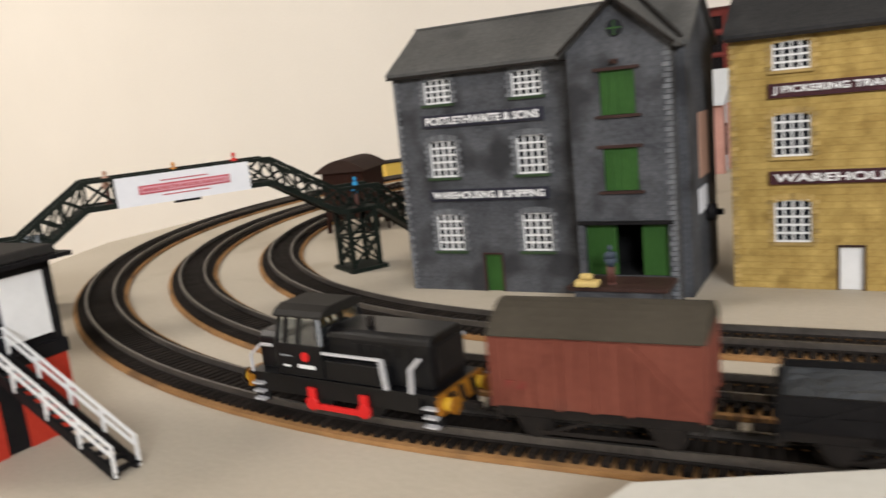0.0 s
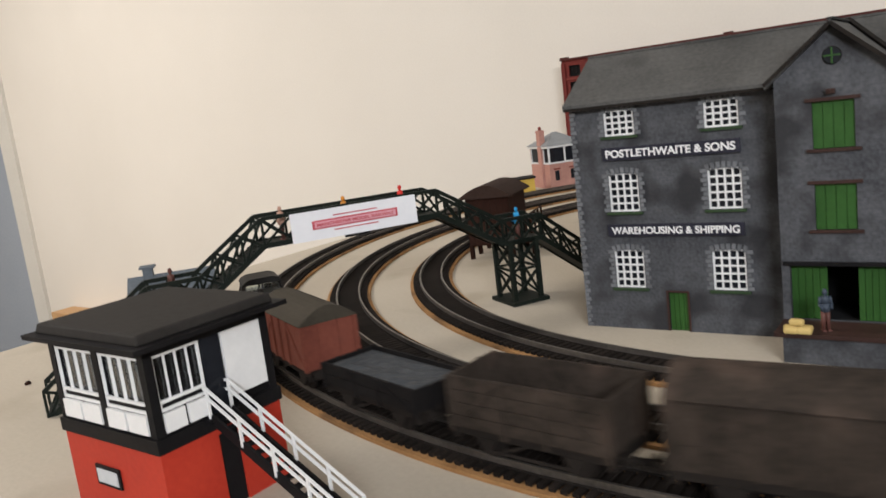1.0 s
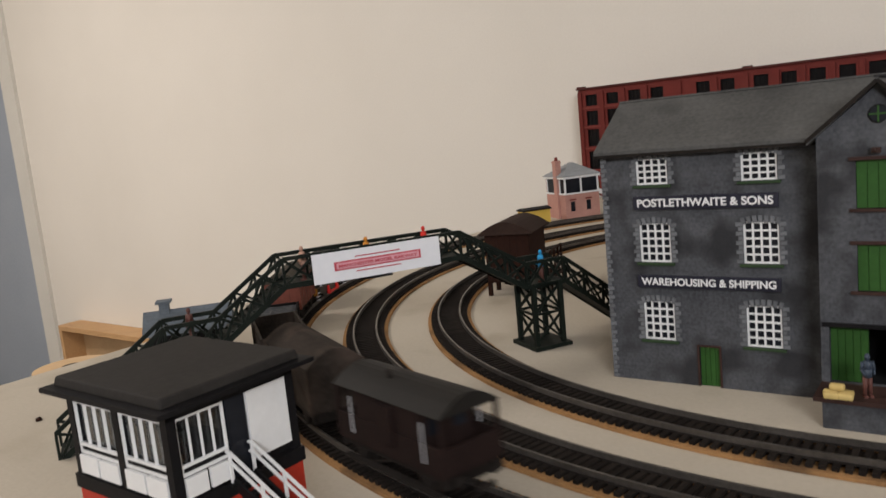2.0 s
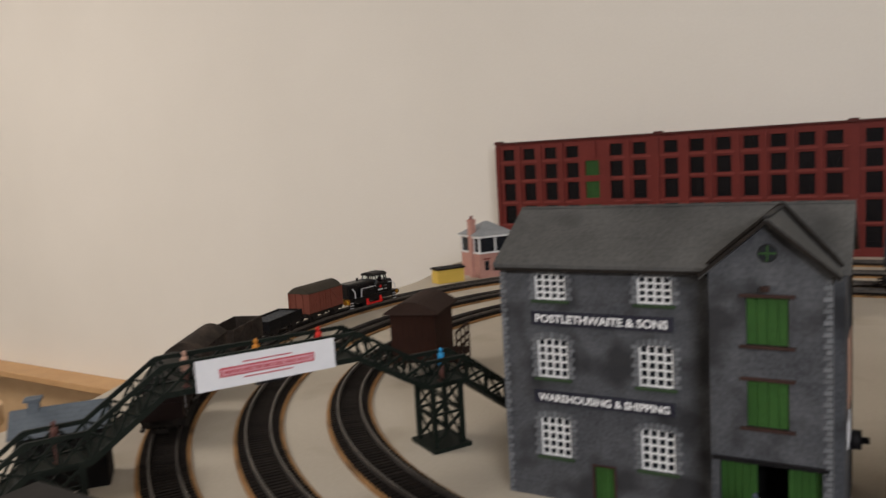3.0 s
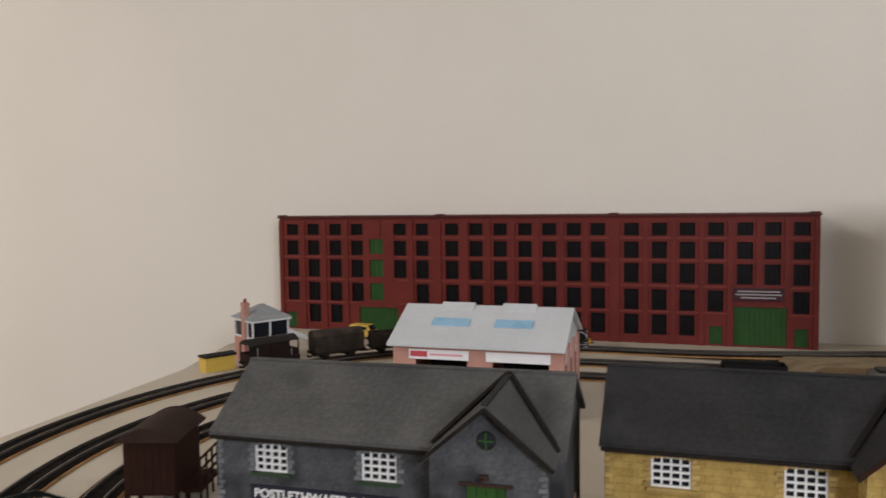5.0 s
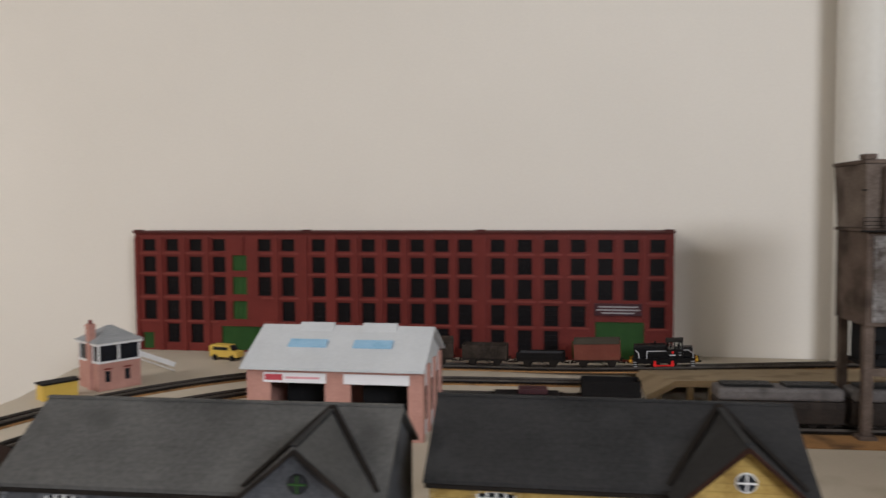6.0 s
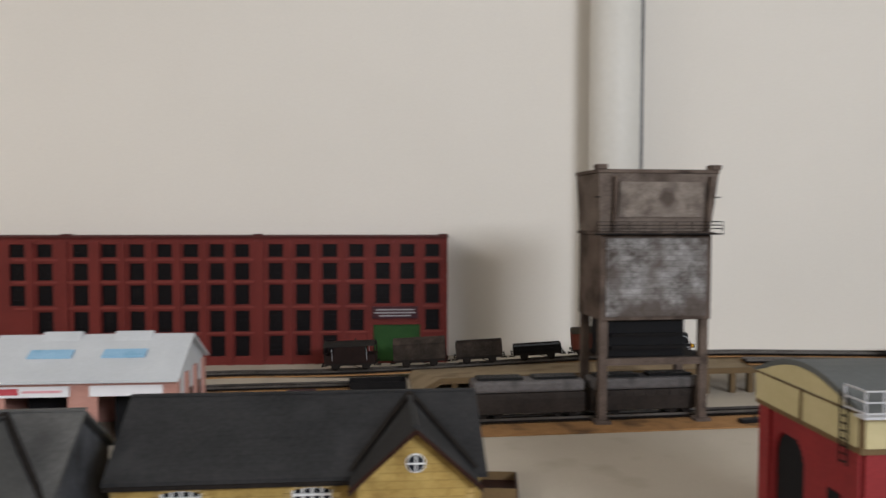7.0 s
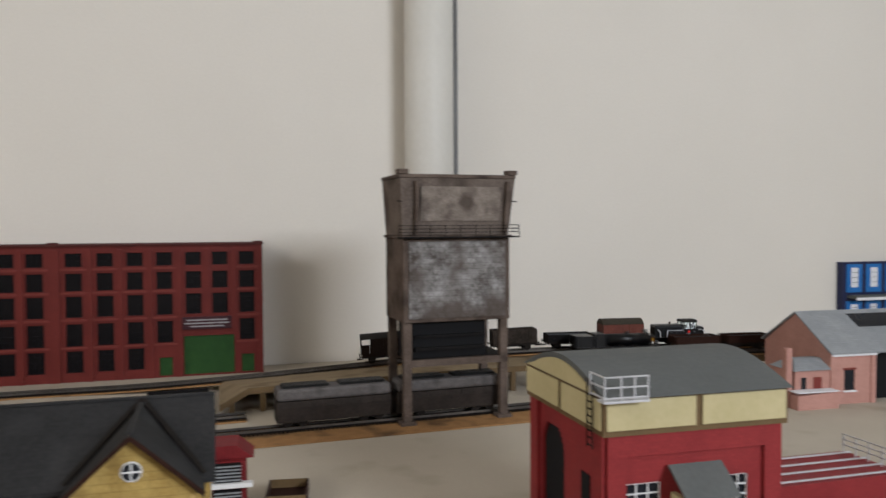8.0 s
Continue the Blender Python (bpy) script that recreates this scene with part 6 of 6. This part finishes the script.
    for i in range(5):
        for y in (-0.0123, 0.0123):
            part("louvre", Build().box(-0.036 + i * 0.006, -0.0325 + i * 0.006, y - 0.0002, y + 0.0002, RT + 0.027, RT + 0.031), LOCO_BLACK, v)
    for y in (-0.0138, 0.0138):
        part("side_tank", Build().box(-0.026, 0.005, y - 0.0016, y + 0.0016, RT + 0.0151, RT + 0.0235), LOCO_BLACK, v, bevel=0.0005)
    part("nose", Build().extrude([(-0.0105, RT + 0.0151), (0.0105, RT + 0.0151), (0.0105, RT + 0.0285), (0.0085, RT + 0.0312), (-0.0085, RT + 0.0312), (-0.0105, RT + 0.0285)], "x", 0.0315, 0.0455), LOCO_BLACK, v, bevel=0.0007)
    part("headlamp", Build().cyl((0.0455, 0, RT + 0.026), (0.0466, 0, RT + 0.026), 0.0022, n=14), SILVER, v)
    cab = part("cab", Build().box(0.0056, 0.0314, -0.0155, 0.0155, RT + 0.0151, RT + 0.0290), LOCO_BLACK, v, bevel=0.0005)
    Z0, Z1 = RT + 0.0290, RT + 0.0398
    for x, dx in ((0.0062, 0.0022), (0.0185, 0.0), (0.0256, 0.0), (0.0306, -0.0012)):
        for s in (-1, 1):
            part("cab_pillar", Build().beam((x, s * 0.0150, Z0), (x + dx, s * 0.0124, Z1), 0.0015), LOCO_BLACK, cab)
    for x, dx in ((0.0062, 0.0022), (0.0306, -0.0012)):
        part("cab_pillar", Build().beam((x, 0, Z0), (x + dx, 0, Z1), 0.0015), LOCO_BLACK, cab)
    panes = Build()
    for s in (-1, 1):
        a, c = s * 0.0150, s * 0.0124
        panes.hexa([(0.0062, a - 0.0002, Z0), (0.0306, a - 0.0002, Z0), (0.0306, a + 0.0002, Z0), (0.0062, a + 0.0002, Z0), (0.0084, c - 0.0002, Z1), (0.0294, c - 0.0002, Z1), (0.0294, c + 0.0002, Z1), (0.0084, c + 0.0002, Z1)])
    for x, dx in ((0.0062, 0.0022), (0.0306, -0.0012)):
        panes.hexa([(x - 0.0002, -0.0146, Z0), (x + 0.0002, -0.0146, Z0), (x + 0.0002, 0.0146, Z0), (x - 0.0002, 0.0146, Z0), (x + dx - 0.0002, -0.012, Z1), (x + dx + 0.0002, -0.012, Z1), (x + dx + 0.0002, 0.012, Z1), (x + dx - 0.0002, 0.012, Z1)])
    gl = part("cab_window", panes, GLASS, cab)
    gl.visible_shadow = False
    part("cab_interior", Build().box(0.0100, 0.0140, -0.0090, 0.0090, Z0 + 0.0002, Z0 + 0.0050).box(0.0225, 0.0255, -0.0080, -0.0030, Z0 + 0.0002, Z0 + 0.0070), BLACK_VOID, cab)
    roof = [(-0.0140, Z1), (0.0140, Z1), (0.0140, Z1 + 0.0008), (0.0122, Z1 + 0.0028), (0.0080, Z1 + 0.0044), (-0.0080, Z1 + 0.0044), (-0.0122, Z1 + 0.0028), (-0.0140, Z1 + 0.0008)]
    part("roof", Build().extrude(roof, "x", 0.0050, 0.0320), LOCO_ROOF, cab, bevel=0.0006)
    for s in (-1, 1):
        y = s * 0.0163
        part("handrail", Build().beam((0.005, y, RT + 0.0268), (-0.0245, y, RT + 0.0268), 0.0010).beam((-0.0245, y, RT + 0.0270), (-0.0258, y, RT + 0.0150), 0.0015), SILVER, v, "white handrail")
        part("handrail", Build().beam((-0.0425, y, RT + 0.0290), (-0.0380, y, RT + 0.0245), 0.0014).beam((-0.0380, y, RT + 0.0245), (-0.0375, y, RT + 0.0150), 0.0014), SILVER, v)
        part("handrail", Build().beam((0.0320, y, RT + 0.0278), (0.0385, y, RT + 0.0278), 0.0010).beam((0.0385, y, RT + 0.0278), (0.0455, y, RT + 0.0225), 0.0010).beam((0.0455, y, RT + 0.0225), (0.0455, y, RT + 0.0150), 0.0010), SILVER, v)
        part("emblem", Build().cyl((0.0150, s * 0.0155, RT + 0.0240), (0.0150, s * 0.0159, RT + 0.0240), 0.0021, n=14), LOCO_RED, cab)
        part("text_bar", Build().box(0.0100, 0.0190, s * 0.0157 - 0.0002, s * 0.0157 + 0.0002, RT + 0.0190, RT + 0.0205), WHITE, cab)
        part("text_bar", Build().box(0.0235, 0.0275, s * 0.0157 - 0.0002, s * 0.0157 + 0.0002, RT + 0.0190, RT + 0.0198), WHITE, cab)
        part("text_bar", Build().box(0.0225, 0.0285, s * 0.0157 - 0.0002, s * 0.0157 + 0.0002, RT + 0.0236, RT + 0.0241), CARD_GREY, cab)
    part("exhaust", Build().cyl((-0.012, 0.004, RT + 0.0355), (-0.012, 0.004, RT + 0.0395), 0.0018, n=10), CHASSIS, v)
    return v


def parked_stock():
    for s in (0.089, 0.247):
        h = thing("hopper_wagon", on_siding("tower", s), "long dark grey bogie coal hopper with a pale upper band", "wagon", "parked hopper wagons")
        part("body", Build().extrude([(-0.0145, RT + 0.0065), (0.0145, RT + 0.0065), (0.0175, RT + 0.026), (0.0175, RT + 0.034), (-0.0175, RT + 0.034), (-0.0175, RT + 0.026)], "x", -0.074, 0.074), HOPPER_LOW, h, bevel=0.001)
        part("upper_band", Build().box(-0.0742, 0.0742, -0.0182, 0.0182, RT + 0.0345, RT + 0.050), HOPPER_PALE, h, bevel=0.004)
        for lx in (-0.037, 0.037):
            part("load", Build().box(lx - 0.030, lx + 0.030, -0.012, 0.012, RT + 0.0502, RT + 0.0535), COAL, h, bevel=0.001)
        for i in range(9):
            xx = -0.066 + i * 0.0165
            part("rib", Build().box(xx - 0.001, xx + 0.001, -0.0188, 0.0188, RT + 0.0262, RT + 0.0343), HOPPER_LOW, h)
        for bx in (-0.05, 0.05):
            bg = part("bogie", Build().box(bx - 0.016, bx + 0.016, -0.013, 0.013, RT + 0.006, RT + 0.0098), CHASSIS, h)
            for wx in (-0.010, 0.010):
                for s in (-1, 1):
                    part("wheel", Build().cyl((bx + wx, s * 0.0085, RT + 0.0062), (bx + wx, s * 0.0108, RT + 0.0062), 0.0062, n=16), CHASSIS, bg)
    w = open_wagon(on_siding("wagon", -0.107), WAGON_DARK, "black open wagon parked on a siding", 0.022, 0.6)
    w["group"] = "parked wagons"
    f = thing("flat_wagon", on_siding("wagon", -0.220), "low dark flat wagon with a maroon load on the siding", "wagon", "parked wagons")
    running_gear(f, 0.045, 0.025)
    part("deck", Build().box(-0.045, 0.045, -0.016, 0.016, RT + 0.0127, RT + 0.0150), WAGON_DARK, f)
    part("load", Build().box(-0.012, 0.028, -0.013, 0.013, RT + 0.0152, RT + 0.022), SIGN_MAROON, f, bevel=0.001)
    k = thing("black_tank", at(0.1451, 1.3948, 0, 2), "small black lineside tank between the tracks", "tank")
    part("body", Build().box(-0.03, 0.03, -0.012, 0.012, 0, 0.024), WAGON_DARK, k, bevel=0.002)


def steam_locomotive(m):
    e = thing("steam_locomotive", m, "small black model steam locomotive running tender first", "locomotive")
    part("boiler", Build().cyl((-0.022, 0, RT + 0.0225), (0.060, 0, RT + 0.0225), 0.0098, n=20), LOCO_BLACK, e)
    part("footplate", Build().box(-0.072, 0.070, -0.016, 0.016, RT + 0.011, RT + 0.013), LOCO_BLACK, e)
    part("cab", Build().box(-0.040, -0.022, -0.015, 0.015, RT + 0.013, RT + 0.034), LOCO_BLACK, e)
    part("tender", Build().box(-0.072, -0.043, -0.015, 0.015, RT + 0.013, RT + 0.031), LOCO_BLACK, e)
    part("chimney", Build().cyl((0.052, 0, RT + 0.031), (0.052, 0, RT + 0.0385), 0.0036), LOCO_BLACK, e)
    part("steam_dome", Build().dome((0.020, 0, RT + 0.031), 0.0048, 0.0055), LOCO_BLACK, e)
    for x in (-0.063, -0.050, -0.018, 0.006, 0.030, 0.058):
        for side in (-1, 1):
            part("wheel", Build().cyl((x, side * 0.0085, RT + 0.0075), (x, side * 0.0108, RT + 0.0075), 0.0075, n=16), CHASSIS, e)
    return e


TRAIN = []


def goods_train():
    p = at(*along("outer", 0.0)[:2])
    TRAIN.append((shunter(p), 0.0))
    TRAIN.append((goods_van(p, VAN_BROWN, VAN_ROOF, "bauxite brown covered goods van with an olive roof"), 0.105))
    TRAIN.append((open_wagon(p, WAGON_DARK, "low black three-plank open wagon with a grey load", 0.0112, 0.80), 0.200))
    TRAIN.append((open_wagon(p, WAGON_GREY, "weathered dark grey mineral wagon, empty inside", 0.0225, 0.10, 0.038), 0.296))
    TRAIN.append((goods_van(p, WAGON_GREY, WAGON_GREY, "grimy dark brown covered goods van", 0.042), 0.395))
    TRAIN.append((brake_van(p, "dark brown brake van with open verandas", BRAKE_BROWN), 0.512))


SECOND_TRAIN = []


def return_train():
    p = at(*along("outer", 3.1)[:2])
    SECOND_TRAIN.append((steam_locomotive(p), 0.0))
    for behind in (0.140, 0.233):
        g = open_wagon(p, HUT_BROWN, "maroon-brown open wagon drawn by the steam locomotive", 0.0125, 0.7)
        g["group"] = "maroon wagons"
        SECOND_TRAIN.append((g, behind))


# the shunter's way along the outer loop: seconds, distance past the start of the curve
TRAVEL = [(0.0, 0.021), (0.5, 0.181), (1.0, 0.336), (2.5, 0.816), (3.5, 1.190), (4.0, 1.381), (4.5, 1.573), (6.0, 2.170), (6.5, 2.354), (7.0, 2.540), (7.5, 2.727), (8.0, 2.910)]


# the steam locomotive's way on the return track, towards the loop
RETURN_TRAVEL = [(0.0, 3.130), (5.8, 3.130), (6.4, 3.085), (7.0, 2.972), (7.4, 2.884), (7.8, 2.812), (8.0, 2.775)]


def travelled(t, TRAVEL):
    """A smooth way through the rows of TRAVEL (Hermite, with mean slopes)."""
    n = len(TRAVEL)
    slope = []
    for i in range(n):
        a, b = TRAVEL[max(0, i - 1)], TRAVEL[min(n - 1, i + 1)]
        slope.append((b[1] - a[1]) / (b[0] - a[0]))
    i = max(k for k in range(n - 1) if TRAVEL[k][0] <= t + 1e-9)
    (t0, s0), (t1, s1) = TRAVEL[i], TRAVEL[i + 1]
    h = t1 - t0
    u = (t - t0) / h
    return (2 * u**3 - 3 * u**2 + 1) * s0 + (u**3 - 2 * u**2 + u) * h * slope[i] + (3 * u**2 - 2 * u**3) * s1 + (u**3 - u**2) * h * slope[i + 1]


def motions():
    for train, travel, sign, off, dip in ((TRAIN, TRAVEL, -1, 0.0, 0.0), (SECOND_TRAIN, RETURN_TRAVEL, 1, RETURN, DIP)):
        for vehicle, behind in train:
            rows = []
            for k in range(81):
                t = k / 10
                s = travelled(t, travel) + sign * behind
                # the axles sit on the curve, so the middle lies a little inside it
                x0, y0, _ = along("outer", s - 0.024, off)
                x1, y1, _ = along("outer", s + 0.024, off)
                z0, z1 = rise(s - 0.024) - dip, rise(s + 0.024) - dip
                rows.append((t, at((x0 + x1) / 2, (y0 + y1) / 2, (z0 + z1) / 2, math.degrees(math.atan2(y1 - y0, x1 - x0)), 0, -math.degrees(math.atan2(z1 - z0, 0.048)))))
            walk(vehicle, rows)


room()
baseboard()
warehouses()
mill()
small_signal_box()
engine_shed()
coaling_tower()
water_tower()
station()
signal_box()
footbridge()
yard_buildings()
goods_train()
return_train()
parked_stock()
tracks()
motions()
